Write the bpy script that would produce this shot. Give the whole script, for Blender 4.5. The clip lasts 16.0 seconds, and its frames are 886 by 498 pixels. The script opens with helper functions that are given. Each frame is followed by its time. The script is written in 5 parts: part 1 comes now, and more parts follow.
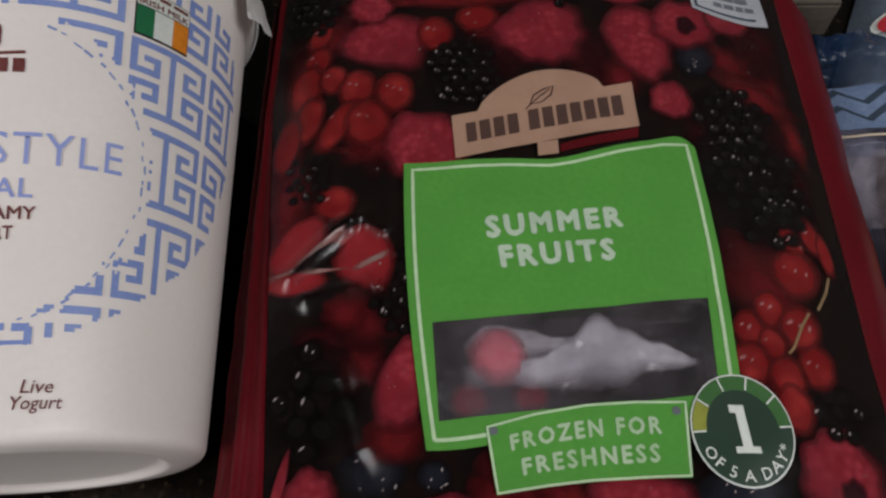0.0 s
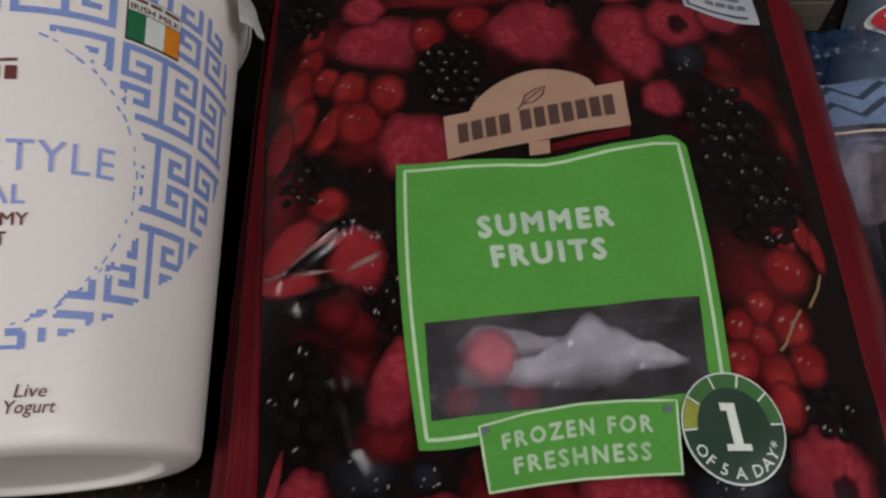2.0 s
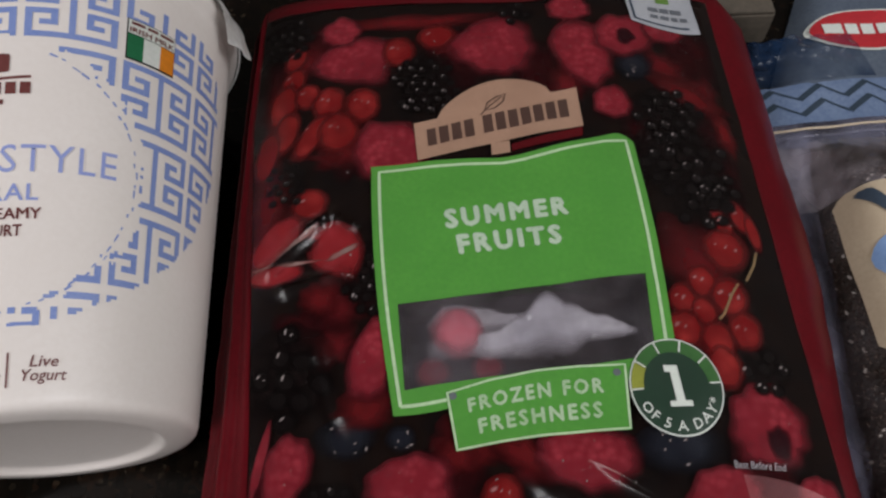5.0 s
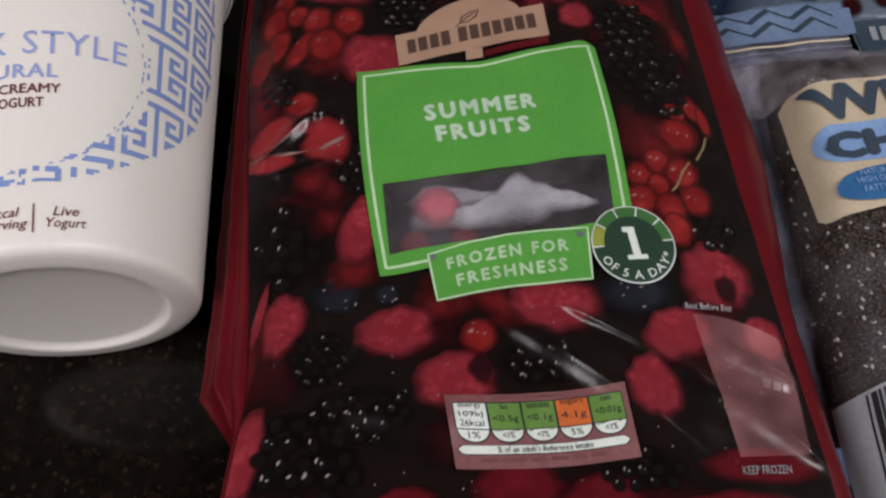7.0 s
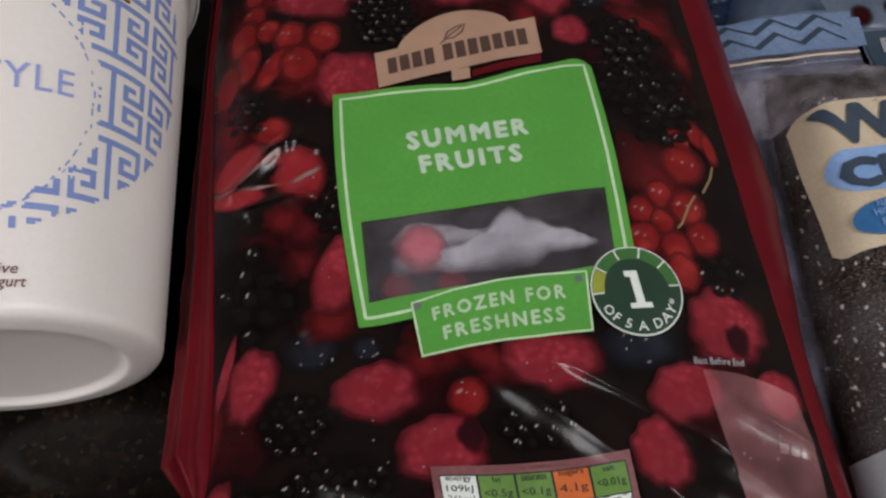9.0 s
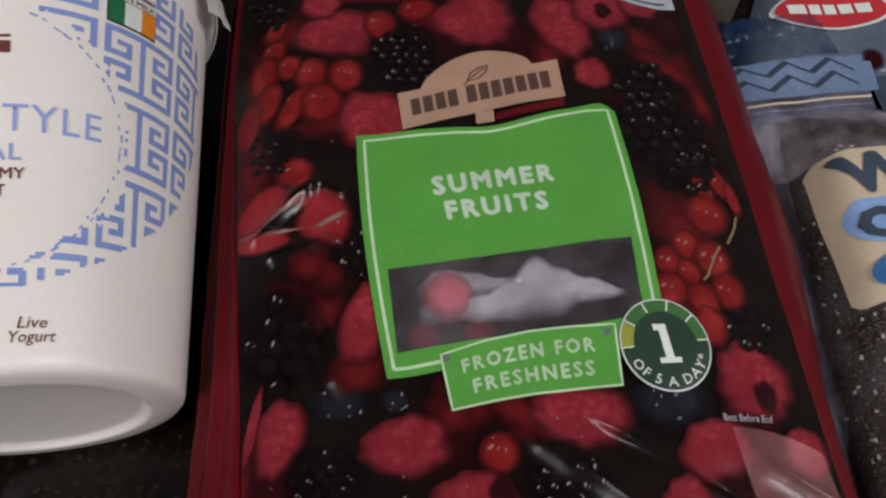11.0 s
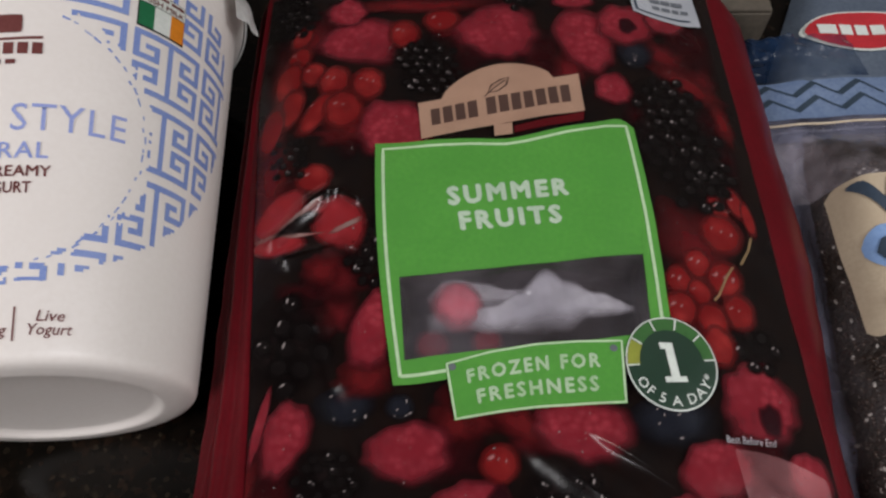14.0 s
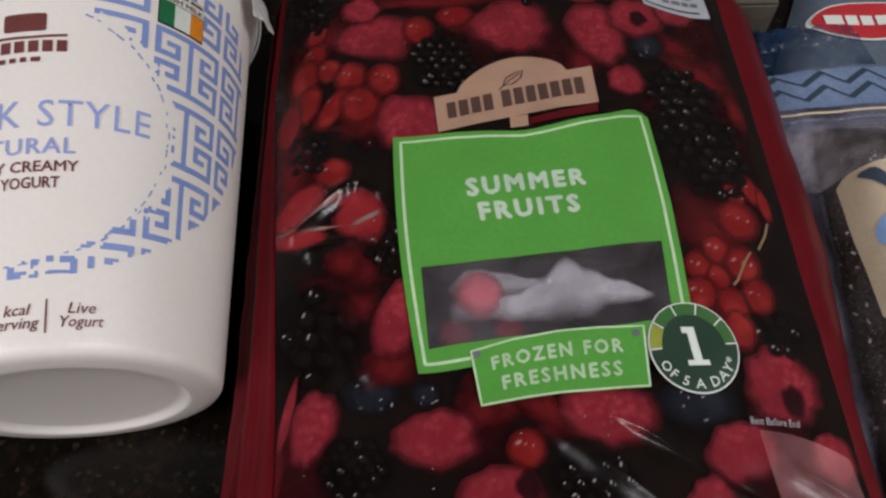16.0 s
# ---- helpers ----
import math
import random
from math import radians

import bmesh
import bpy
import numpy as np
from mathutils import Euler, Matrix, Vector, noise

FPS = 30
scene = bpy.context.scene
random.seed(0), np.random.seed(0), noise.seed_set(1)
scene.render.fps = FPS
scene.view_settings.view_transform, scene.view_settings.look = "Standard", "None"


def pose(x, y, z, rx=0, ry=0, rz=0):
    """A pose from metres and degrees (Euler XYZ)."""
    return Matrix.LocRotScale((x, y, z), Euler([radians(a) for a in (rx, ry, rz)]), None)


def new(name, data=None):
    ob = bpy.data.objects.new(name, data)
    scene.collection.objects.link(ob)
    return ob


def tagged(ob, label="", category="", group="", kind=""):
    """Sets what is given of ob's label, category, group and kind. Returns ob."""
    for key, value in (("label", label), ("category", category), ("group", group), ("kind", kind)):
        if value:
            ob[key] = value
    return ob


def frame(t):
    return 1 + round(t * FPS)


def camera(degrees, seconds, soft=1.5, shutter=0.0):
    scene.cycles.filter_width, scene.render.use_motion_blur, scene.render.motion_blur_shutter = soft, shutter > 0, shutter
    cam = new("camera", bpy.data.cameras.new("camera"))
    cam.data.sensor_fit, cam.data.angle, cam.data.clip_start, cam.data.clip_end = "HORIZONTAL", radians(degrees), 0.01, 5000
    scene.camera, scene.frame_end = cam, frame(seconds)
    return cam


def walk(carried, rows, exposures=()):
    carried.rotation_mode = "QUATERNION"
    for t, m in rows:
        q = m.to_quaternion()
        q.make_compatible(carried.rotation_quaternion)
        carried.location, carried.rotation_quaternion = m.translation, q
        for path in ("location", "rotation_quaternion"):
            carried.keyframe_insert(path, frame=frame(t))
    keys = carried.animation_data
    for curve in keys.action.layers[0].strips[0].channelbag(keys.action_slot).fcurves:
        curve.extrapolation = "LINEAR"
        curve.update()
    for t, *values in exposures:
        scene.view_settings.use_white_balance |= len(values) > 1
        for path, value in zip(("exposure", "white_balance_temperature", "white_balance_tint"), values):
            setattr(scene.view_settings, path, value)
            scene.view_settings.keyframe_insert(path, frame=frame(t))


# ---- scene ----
cam = camera(58.9, 16.0, soft=2.4)
METRES, EYE, TILT, LEAN, TURN = 0.255, 0.259, -62.0, 0.0, 0.0
ROWS = [
    (0.0, 0.0, 0.0, 0.0, -0.0, 0.0, 0.0),
    (0.5, -0.0, -0.0055, 0.0015, 0.49, -0.14, -0.1),
    (1.0, 0.0007, -0.0102, -0.0159, 0.72, 0.4, -0.1),
    (1.5, -0.0265, 0.0025, -0.0017, 0.33, 0.05, -0.51),
    (2.0, 0.016, -0.0047, 0.0034, 0.4, -0.15, 0.56),
    (2.5, 0.0319, -0.0172, 0.0218, 0.41, 1.03, 1.53),
    (3.0, 0.0465, -0.0187, -0.0031, 0.03, 1.22, 2.02),
    (5.5, 0.0661, -0.1281, -0.0998, 0.81, 3.42, 2.25),
    (6.0, 0.0838, -0.1407, -0.1627, 0.18, 3.98, 3.1),
    (6.5, 0.0539, -0.1704, -0.2074, -0.08, 3.74, 3.13),
    (7.0, 0.0604, -0.1946, -0.2532, -0.13, 3.97, 3.21),
    (7.5, 0.0761, -0.2126, -0.2619, -0.34, 3.93, 3.5),
    (8.0, 0.0607, -0.2023, -0.2535, -0.6, 4.19, 3.36),
    (8.5, 0.0656, -0.1738, -0.2183, -0.45, 3.85, 3.24),
    (9.0, 0.0659, -0.1059, -0.1711, -1.18, 2.75, 3.66),
    (11.5, -0.018, -0.1007, -0.1023, -2.78, 2.82, 2.5),
    (12.0, -0.036, -0.0857, -0.1021, -1.87, 2.79, 1.32),
    (12.5, -0.0213, -0.0865, -0.1016, -1.73, 2.72, 1.01),
    (13.0, 0.0105, -0.1065, -0.1024, -1.15, 2.9, 0.81),
    (13.5, 0.0278, -0.098, -0.1125, -0.84, 2.85, 0.56),
    (14.0, 0.0346, -0.1144, -0.1014, -0.52, 3.06, 0.55),
    (14.5, 0.01, -0.1152, -0.1007, -0.34, 3.36, 0.34),
    (15.0, 0.022, -0.1094, -0.1055, -0.28, 3.48, 0.51),
    (15.5, 0.0198, -0.1057, -0.1115, -0.47, 3.57, 1.12),
    (16.0, 0.0041, -0.1231, -0.1225, -0.63, 3.54, 1.54),
]
walk(cam, [(t, pose(0, 0, EYE, TILT, LEAN, TURN) @ pose(METRES * x, METRES * y, METRES * z, 90 + pitch, roll, yaw)) for t, x, y, z, yaw, pitch, roll in ROWS],
     exposures=((0.0, -0.28), (3.0, -0.28), (6.0, 0.0), (7.5, 0.08), (9.0, 0.02), (11.5, 0.02), (16.0, 0.02)))

# ---- world and light ----
world = bpy.data.worlds.new("daylight")
scene.world = world
world.use_nodes = True
sky = world.node_tree.nodes.new("ShaderNodeTexSky")
sky.sky_type, sky.sun_disc = "NISHITA", False
sky.sun_elevation, sky.sun_rotation = radians(35), radians(200)
world.node_tree.nodes["Background"].inputs[1].default_value = 0.1
world.node_tree.links.new(sky.outputs[0], world.node_tree.nodes["Background"].inputs[0])

WALL_Y, CEILING_Z = 0.46, 1.35
LIGHT_OPENINGS = ((-1.45, -0.70, -1.02, -0.24), (0.65, 1.40, -0.84, -0.06))   # two unseen ceiling openings added for light: x from, to, y from, to
# added area lamps fill the openings and light the worktop
for x0, x1, y0, y1 in LIGHT_OPENINGS:
    lamp = bpy.data.lights.new("window_light", "AREA")
    lamp.shape, lamp.size, lamp.size_y, lamp.energy = "RECTANGLE", x1 - x0 - 0.04, y1 - y0 - 0.04, 21.8
    lamp.color = (1.0, 0.985, 1.0)
    window_light = new("window_light", lamp)
    window_light.matrix_world = pose((x0 + x1) / 2, (y0 + y1) / 2, CEILING_Z + 0.02)


# ---- materials ----
def mat(name, color, rough=0.5, other=None, grain=60.0, stain=9.0, bump=0.0, bump_scale=400.0, metal=0.0, coat=0.0, spec=0.5, mix=0.5):
    """A surface whose colour wanders between two tones at two scales, with fine relief."""
    m = bpy.data.materials.new(name)
    m.use_nodes = True
    nt = m.node_tree
    n, l = nt.nodes, nt.links
    p = n["Principled BSDF"]
    p.inputs["Roughness"].default_value, p.inputs["Metallic"].default_value = rough, metal
    p.inputs["Coat Weight"].default_value, p.inputs["Coat Roughness"].default_value = coat, 0.12
    p.inputs["Specular IOR Level"].default_value = spec
    tc = n.new("ShaderNodeTexCoord")
    other = other or tuple(c * 0.82 for c in color)
    fine, broad = n.new("ShaderNodeTexNoise"), n.new("ShaderNodeTexNoise")
    fine.inputs["Scale"].default_value, broad.inputs["Scale"].default_value = grain * 10, stain * 10
    for t in (fine, broad):
        l.new(tc.outputs["Object"], t.inputs["Vector"])
    add = n.new("ShaderNodeMath")
    add.operation = "MULTIPLY"
    l.new(fine.outputs[0], add.inputs[0]), l.new(broad.outputs[0], add.inputs[1])
    ramp = n.new("ShaderNodeMapRange")
    ramp.inputs["From Min"].default_value, ramp.inputs["From Max"].default_value = 0.12, 0.12 + 0.26 / max(mix, 0.05) * 0.5
    l.new(add.outputs[0], ramp.inputs["Value"])
    mx = n.new("ShaderNodeMix")
    mx.data_type = "RGBA"
    mx.inputs["A"].default_value, mx.inputs["B"].default_value = (*other, 1), (*color, 1)
    l.new(ramp.outputs[0], mx.inputs["Factor"])
    l.new(mx.outputs["Result"], p.inputs["Base Color"])
    if bump:
        t = n.new("ShaderNodeTexNoise")
        t.inputs["Scale"].default_value, t.inputs["Detail"].default_value = bump_scale, 4
        l.new(tc.outputs["Object"], t.inputs["Vector"])
        b = n.new("ShaderNodeBump")
        b.inputs["Strength"].default_value, b.inputs["Distance"].default_value = bump, 0.002
        l.new(t.outputs[0], b.inputs["Height"]), l.new(b.outputs[0], p.inputs["Normal"])
    return m


def fruit_mat(name, light, deep, edge, cell=330.0, rough=0.2, soft=0.6, patchy=0.35, patch=260.0):
    """Printed fruit: drupelet cells; ink shaded darker, then thinner, at the outline (attribute tone)."""
    m = mat(name, light, rough, bump=0.08, bump_scale=90, spec=0.08)
    nt = m.node_tree
    n, l = nt.nodes, nt.links
    p = n["Principled BSDF"]
    tc = next(q for q in n if q.type == "TEX_COORD")
    v = n.new("ShaderNodeTexVoronoi")
    v.inputs["Scale"].default_value = cell
    l.new(tc.outputs["Object"], v.inputs["Vector"])
    r = n.new("ShaderNodeMapRange")
    r.inputs["From Min"].default_value, r.inputs["From Max"].default_value = 0.1, 0.75
    l.new(v.outputs["Distance"], r.inputs["Value"])
    a = n.new("ShaderNodeMix")
    a.data_type = "RGBA"
    a.inputs["B"].default_value = (*deep, 1)
    l.new(r.outputs[0], a.inputs["Factor"])
    base = p.inputs["Base Color"].links[0].from_socket
    broad, span, uneven = n.new("ShaderNodeTexNoise"), n.new("ShaderNodeMapRange"), n.new("ShaderNodeMix")
    broad.inputs["Scale"].default_value, broad.inputs["Detail"].default_value = 110, 2
    l.new(tc.outputs["Object"], broad.inputs["Vector"]), l.new(broad.outputs[0], span.inputs["Value"])
    span.inputs["From Min"].default_value, span.inputs["From Max"].default_value = 0.42, 0.70
    span.inputs["To Max"].default_value = 0.75
    uneven.data_type = "RGBA"
    uneven.inputs["B"].default_value = (*[0.5 * (d * 0.6 + e) for d, e in zip(deep, edge)], 1)
    l.new(span.outputs[0], uneven.inputs["Factor"]), l.new(base, uneven.inputs["A"])
    l.new(uneven.outputs["Result"], a.inputs["A"])
    at = n.new("ShaderNodeAttribute")
    at.attribute_name = "tone"
    b = n.new("ShaderNodeMix")
    b.data_type = "RGBA"
    b.inputs["B"].default_value = (*edge, 1)
    l.new(a.outputs["Result"], b.inputs["A"]), l.new(at.outputs["Fac"], b.inputs["Factor"])
    l.new(b.outputs["Result"], p.inputs["Base Color"])
    if soft:
        fade = n.new("ShaderNodeMapRange")
        fade.inputs["From Min"].default_value, fade.inputs["From Max"].default_value = 1 - soft, 1.0
        grain = n.new("ShaderNodeMath")
        grain.operation = "MULTIPLY_ADD"
        grain.inputs[1].default_value, grain.inputs[2].default_value = patchy, -patchy / 2
        wander = n.new("ShaderNodeTexNoise")
        wander.inputs["Scale"].default_value, wander.inputs["Detail"].default_value = patch, 3
        l.new(tc.outputs["Object"], wander.inputs["Vector"]), l.new(wander.outputs[0], grain.inputs[0])
        add = n.new("ShaderNodeMath")
        l.new(grain.outputs[0], add.inputs[0]), l.new(at.outputs["Fac"], add.inputs[1]), l.new(add.outputs[0], fade.inputs["Value"])
        clear, out = n.new("ShaderNodeBsdfTransparent"), n.new("ShaderNodeMixShader")
        l.new(fade.outputs[0], out.inputs[0]), l.new(p.outputs[0], out.inputs[1]), l.new(clear.outputs[0], out.inputs[2])
        l.new(out.outputs[0], n["Material Output"].inputs[0])
    return m


def film_mat(name, tint, haze, rough=0.12, bump=0.5, bump_scale=60.0, ior=1.5, low=0.35, high=0.7, least=0.4):
    """Clear plastic film: see-through, a little milky, glossy."""
    m = bpy.data.materials.new(name)
    m.use_nodes = True
    nt = m.node_tree
    n, l = nt.nodes, nt.links
    n.remove(n["Principled BSDF"])
    clear, gloss, milk = n.new("ShaderNodeBsdfTransparent"), n.new("ShaderNodeBsdfGlossy"), n.new("ShaderNodeBsdfDiffuse")
    clear.inputs[0].default_value, gloss.inputs["Roughness"].default_value = (1, 1, 1, 1), rough
    milk.inputs[0].default_value = (*tint, 1)
    tc, noise_1, noise_2 = n.new("ShaderNodeTexCoord"), n.new("ShaderNodeTexNoise"), n.new("ShaderNodeTexNoise")
    noise_1.inputs["Scale"].default_value, noise_2.inputs["Scale"].default_value = bump_scale, 35
    l.new(tc.outputs["Object"], noise_1.inputs["Vector"]), l.new(tc.outputs["Object"], noise_2.inputs["Vector"])
    b = n.new("ShaderNodeBump")
    b.inputs["Strength"].default_value, b.inputs["Distance"].default_value = bump, 0.004
    l.new(noise_1.outputs[0], b.inputs["Height"])
    f = n.new("ShaderNodeFresnel")
    f.inputs["IOR"].default_value = ior
    for q in (f, gloss, milk):
        l.new(b.outputs[0], q.inputs["Normal"])
    amount = n.new("ShaderNodeMapRange")
    amount.inputs["From Min"].default_value, amount.inputs["From Max"].default_value = low, high
    amount.inputs["To Min"].default_value, amount.inputs["To Max"].default_value = haze * least, haze * 1.6
    l.new(noise_2.outputs[0], amount.inputs["Value"])
    one, two = n.new("ShaderNodeMixShader"), n.new("ShaderNodeMixShader")
    l.new(amount.outputs[0], one.inputs[0]), l.new(clear.outputs[0], one.inputs[1]), l.new(milk.outputs[0], one.inputs[2])
    l.new(f.outputs[0], two.inputs[0]), l.new(one.outputs[0], two.inputs[1]), l.new(gloss.outputs[0], two.inputs[2])
    l.new(two.outputs[0], n["Material Output"].inputs[0])
    return m


# tones of the unseen room are chosen for bounce light and reflections
CEILING_GREY = mat("dim grey unseen ceiling", (0.17, 0.165, 0.155), 0.8, bump=0.2, bump_scale=60, grain=8, stain=0.3)
PLASTER = mat("pale plaster", (0.62, 0.60, 0.58), 0.9, bump=0.2, bump_scale=60, grain=8, stain=0.3)
TAUPE = mat("dark taupe paint", (0.10, 0.085, 0.07), 0.7, grain=5, stain=0.3)
CUPBOARD = mat("cream cupboard paint", (0.6, 0.57, 0.5), 0.5, grain=5, stain=0.3)
FLOOR = mat("grey floor tile", (0.3, 0.28, 0.26), 0.5, grain=4, stain=0.4)
FRAME_WHITE = mat("white opening frame paint", (0.8, 0.8, 0.78), 0.4, grain=5, stain=0.5)
TUB_WHITE = mat("white tub plastic", (0.825, 0.768, 0.725), 0.42, other=(0.795, 0.734, 0.688), bump=0.03, bump_scale=300, stain=3)
LID_WHITE = mat("white lid foil", (0.78, 0.77, 0.75), 0.35, bump=0.15, bump_scale=120)
KEY_BLUE = mat("pale blue print", (0.19, 0.265, 0.57), 0.45, other=(0.25, 0.325, 0.61), grain=120)
TEXT_BLUE = mat("soft blue lettering", (0.33, 0.38, 0.68), 0.45, other=(0.27, 0.33, 0.66))
MAROON = mat("maroon print", (0.13, 0.032, 0.03), 0.45, other=(0.17, 0.05, 0.045))
FLAG_GREEN = mat("flag green print", (0.012, 0.16, 0.06), 0.45)
FLAG_ORANGE = mat("flag orange print", (0.75, 0.24, 0.015), 0.45)
INK_BLACK = mat("black ink", (0.02, 0.02, 0.022), 0.45)
FILM_DARK = mat("dark printed film", (0.006, 0.004, 0.004), 0.17, other=(0.010, 0.0052, 0.0042), bump=0.16, bump_scale=45, grain=14, stain=5, spec=0.08)
GUSSET_RED = mat("deep red film", (0.11, 0.004, 0.008), 0.36, other=(0.085, 0.0035, 0.0065), bump=0.35, bump_scale=32, stain=5, spec=0.18)
LABEL_GREEN = mat("leaf green print", (0.104, 0.325, 0.058), 0.33, other=(0.088, 0.29, 0.052), bump=0.3, bump_scale=24, stain=4, spec=0.12)
PRINT_WHITE = mat("white print", (0.72, 0.74, 0.7), 0.4, other=(0.62, 0.66, 0.6))
TEXT_WHITE = mat("soft white print", (0.53, 0.62, 0.50), 0.4, other=(0.44, 0.54, 0.42))
FADED_WHITE = mat("faded white print", (0.46, 0.58, 0.40), 0.4, other=(0.34, 0.5, 0.28), grain=200, mix=0.8)
PALE_GREEN = mat("pale green rule", (0.55, 0.72, 0.46), 0.4)
KRAFT = mat("kraft paper print", (0.42, 0.26, 0.18), 0.5, other=(0.35, 0.21, 0.145), grain=150)
KRAFT_BROWN = mat("dark brown print", (0.085, 0.045, 0.035), 0.5)
BADGE_GREEN = mat("bottle green print", (0.02, 0.05, 0.03), 0.4)
BADGE_MID = mat("mid green print", (0.05, 0.15, 0.04), 0.4)
BADGE_YELLOW = mat("olive yellow print", (0.30, 0.32, 0.05), 0.4)
NUT_PINK = mat("dusty pink print", (0.235, 0.095, 0.095), 0.4, other=(0.17, 0.06, 0.065))
DUSK_PINK = mat("dim pink print", (0.13, 0.045, 0.045), 0.4, other=(0.18, 0.07, 0.07))
NUT_GREEN = mat("moss green print", (0.13, 0.25, 0.05), 0.4)
NUT_ORANGE = mat("traffic orange print", (0.6, 0.14, 0.03), 0.4)
GREY_INK = mat("grey ink", (0.14, 0.15, 0.17), 0.5)
RASPBERRY = fruit_mat("printed raspberry", (0.34, 0.038, 0.054), (0.20, 0.016, 0.025), (0.05, 0.006, 0.009), cell=380, patchy=0.22, soft=0.72)
DEEP_RASPBERRY = fruit_mat("deep printed raspberry", (0.14, 0.008, 0.014), (0.09, 0.005, 0.009), (0.03, 0.004, 0.006), patchy=0.22, soft=0.8)
CURRANT = fruit_mat("printed redcurrant", (0.33, 0.030, 0.028), (0.17, 0.009, 0.010), (0.06, 0.005, 0.006), cell=140, soft=0.75, patchy=0.3)
STRAW = fruit_mat("printed strawberry", (0.33, 0.032, 0.04), (0.25, 0.018, 0.022), (0.10, 0.008, 0.01), cell=150, soft=0.7)
BLACKBERRY = fruit_mat("printed blackberry", (0.014, 0.008, 0.008), (0.004, 0.0025, 0.0025), (0.007, 0.004, 0.004), cell=290, soft=1.0)
BLUR_RED = fruit_mat("dim red print", (0.036, 0.004, 0.005), (0.022, 0.003, 0.004), (0.012, 0.004, 0.005), cell=120, soft=1.0)
SOFT_RED = fruit_mat("dusky red print", (0.16, 0.012, 0.014), (0.11, 0.008, 0.010), (0.03, 0.004, 0.005), cell=140, soft=1.0, patchy=0.35)
MID_RED = fruit_mat("soft red print", (0.13, 0.010, 0.014), (0.09, 0.007, 0.009), (0.02, 0.004, 0.005), cell=100, soft=1.0, patchy=0.25)
HOLLOW = fruit_mat("dark printed hollow", (0.03, 0.006, 0.009), (0.02, 0.004, 0.006), (0.05, 0.006, 0.01), cell=200, soft=1.0)
GLINT = fruit_mat("pale grey printed and painted glint", (0.42, 0.37, 0.36), (0.32, 0.27, 0.26), (0.16, 0.12, 0.12), cell=900, soft=0.85, patchy=0.4, patch=900)
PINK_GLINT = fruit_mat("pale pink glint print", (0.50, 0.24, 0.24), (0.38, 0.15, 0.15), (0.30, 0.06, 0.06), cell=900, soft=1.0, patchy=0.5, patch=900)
DRUPELET = fruit_mat("printed dark drupelets", (0.010, 0.0072, 0.0070), (0.007, 0.005, 0.005), (0.004, 0.0027, 0.0027), cell=500, soft=0.7)
BLUEBERRY = fruit_mat("printed blueberry", (0.020, 0.022, 0.030), (0.013, 0.014, 0.020), (0.006, 0.005, 0.006), cell=90, soft=0.9, patchy=0.5, patch=120)
LAMINATE = film_mat("clear bag laminate", (0.4, 0.4, 0.42), 0.0, rough=0.2, bump=0.2, bump_scale=34, ior=1.36)
CREASE_GLARE = fruit_mat("pale pink painted glare", (0.27, 0.20, 0.18), (0.24, 0.12, 0.11), (0.24, 0.04, 0.04), cell=160, soft=0.9)
STALK = mat("stalk green print", (0.26, 0.17, 0.08), 0.4)
FRUIT_FROZEN = fruit_mat("frosted raspberry skin", (0.58, 0.15, 0.19), (0.42, 0.07, 0.10), (0.34, 0.07, 0.09), rough=0.6, soft=0.9, patchy=0.5)
# whitish colour stands in for glare on the crumpled window film
FOLD_GLARE = fruit_mat("pale film with painted glare", (0.49, 0.47, 0.50), (0.36, 0.34, 0.39), (0.4, 0.36, 0.4), cell=60, rough=0.4, soft=1.0, patchy=0.9, patch=70)
# this film's pale haze also makes up part of the glare
CLEAR_FILM = film_mat("clear film", (0.42, 0.37, 0.42), 0.13, rough=0.30, bump=0.5, bump_scale=90)
# patchy haze tint paints in the lilac reflections of the crinkles
CHIA_FILM = film_mat("clear pouch film", (0.30, 0.28, 0.31), 0.085, rough=0.12, bump=0.8, bump_scale=75, ior=1.24, low=0.42, high=0.62, least=0.08)
MILKY_FILM = film_mat("milky creased film", (0.34, 0.30, 0.33), 0.36, rough=0.2, bump=0.9, bump_scale=90, ior=1.3, low=0.40, high=0.62, least=0.1)
CHIA_EDGE = film_mat("milky pouch seam", (0.26, 0.26, 0.36), 0.44, rough=0.25, bump=0.8, bump_scale=80)
BLUE_FILM = film_mat("blue tinted film", (0.009, 0.024, 0.060), 0.62, rough=0.3, bump=1.0, bump_scale=110, ior=1.3)
PINK_FILM = film_mat("pink printed panel", (0.50, 0.21, 0.22), 0.40, rough=0.25, bump=0.6, bump_scale=60, ior=1.15)
SEED = mat("chia seed coat", (0.060, 0.036, 0.025), 0.4, other=(0.03, 0.019, 0.014), grain=80, stain=30)
# pale colour imitates glints on the dark seeds
SEED_GLINT = mat("pale seed standing in for glints", (0.42, 0.37, 0.34), 0.4)
SEED_BED = mat("packed chia seeds", (0.042, 0.026, 0.018), 0.6, other=(0.015, 0.010, 0.007), bump=1.0, bump_scale=500, grain=60)
CODE_WHITE = mat("greyish white print", (0.42, 0.43, 0.45), 0.4, other=(0.36, 0.37, 0.4), bump=0.2, bump_scale=60, stain=5)
CREAM = mat("cream print", (0.56, 0.46, 0.33), 0.4, other=(0.49, 0.39, 0.275), bump=0.2, bump_scale=60, stain=5)
SLATE = mat("slate blue print", (0.045, 0.065, 0.095), 0.4)
SKY_BLUE = mat("light blue print", (0.24, 0.37, 0.62), 0.4, other=(0.19, 0.31, 0.56))
SEA_BLUE = mat("sea blue print", (0.03, 0.13, 0.31), 0.4)
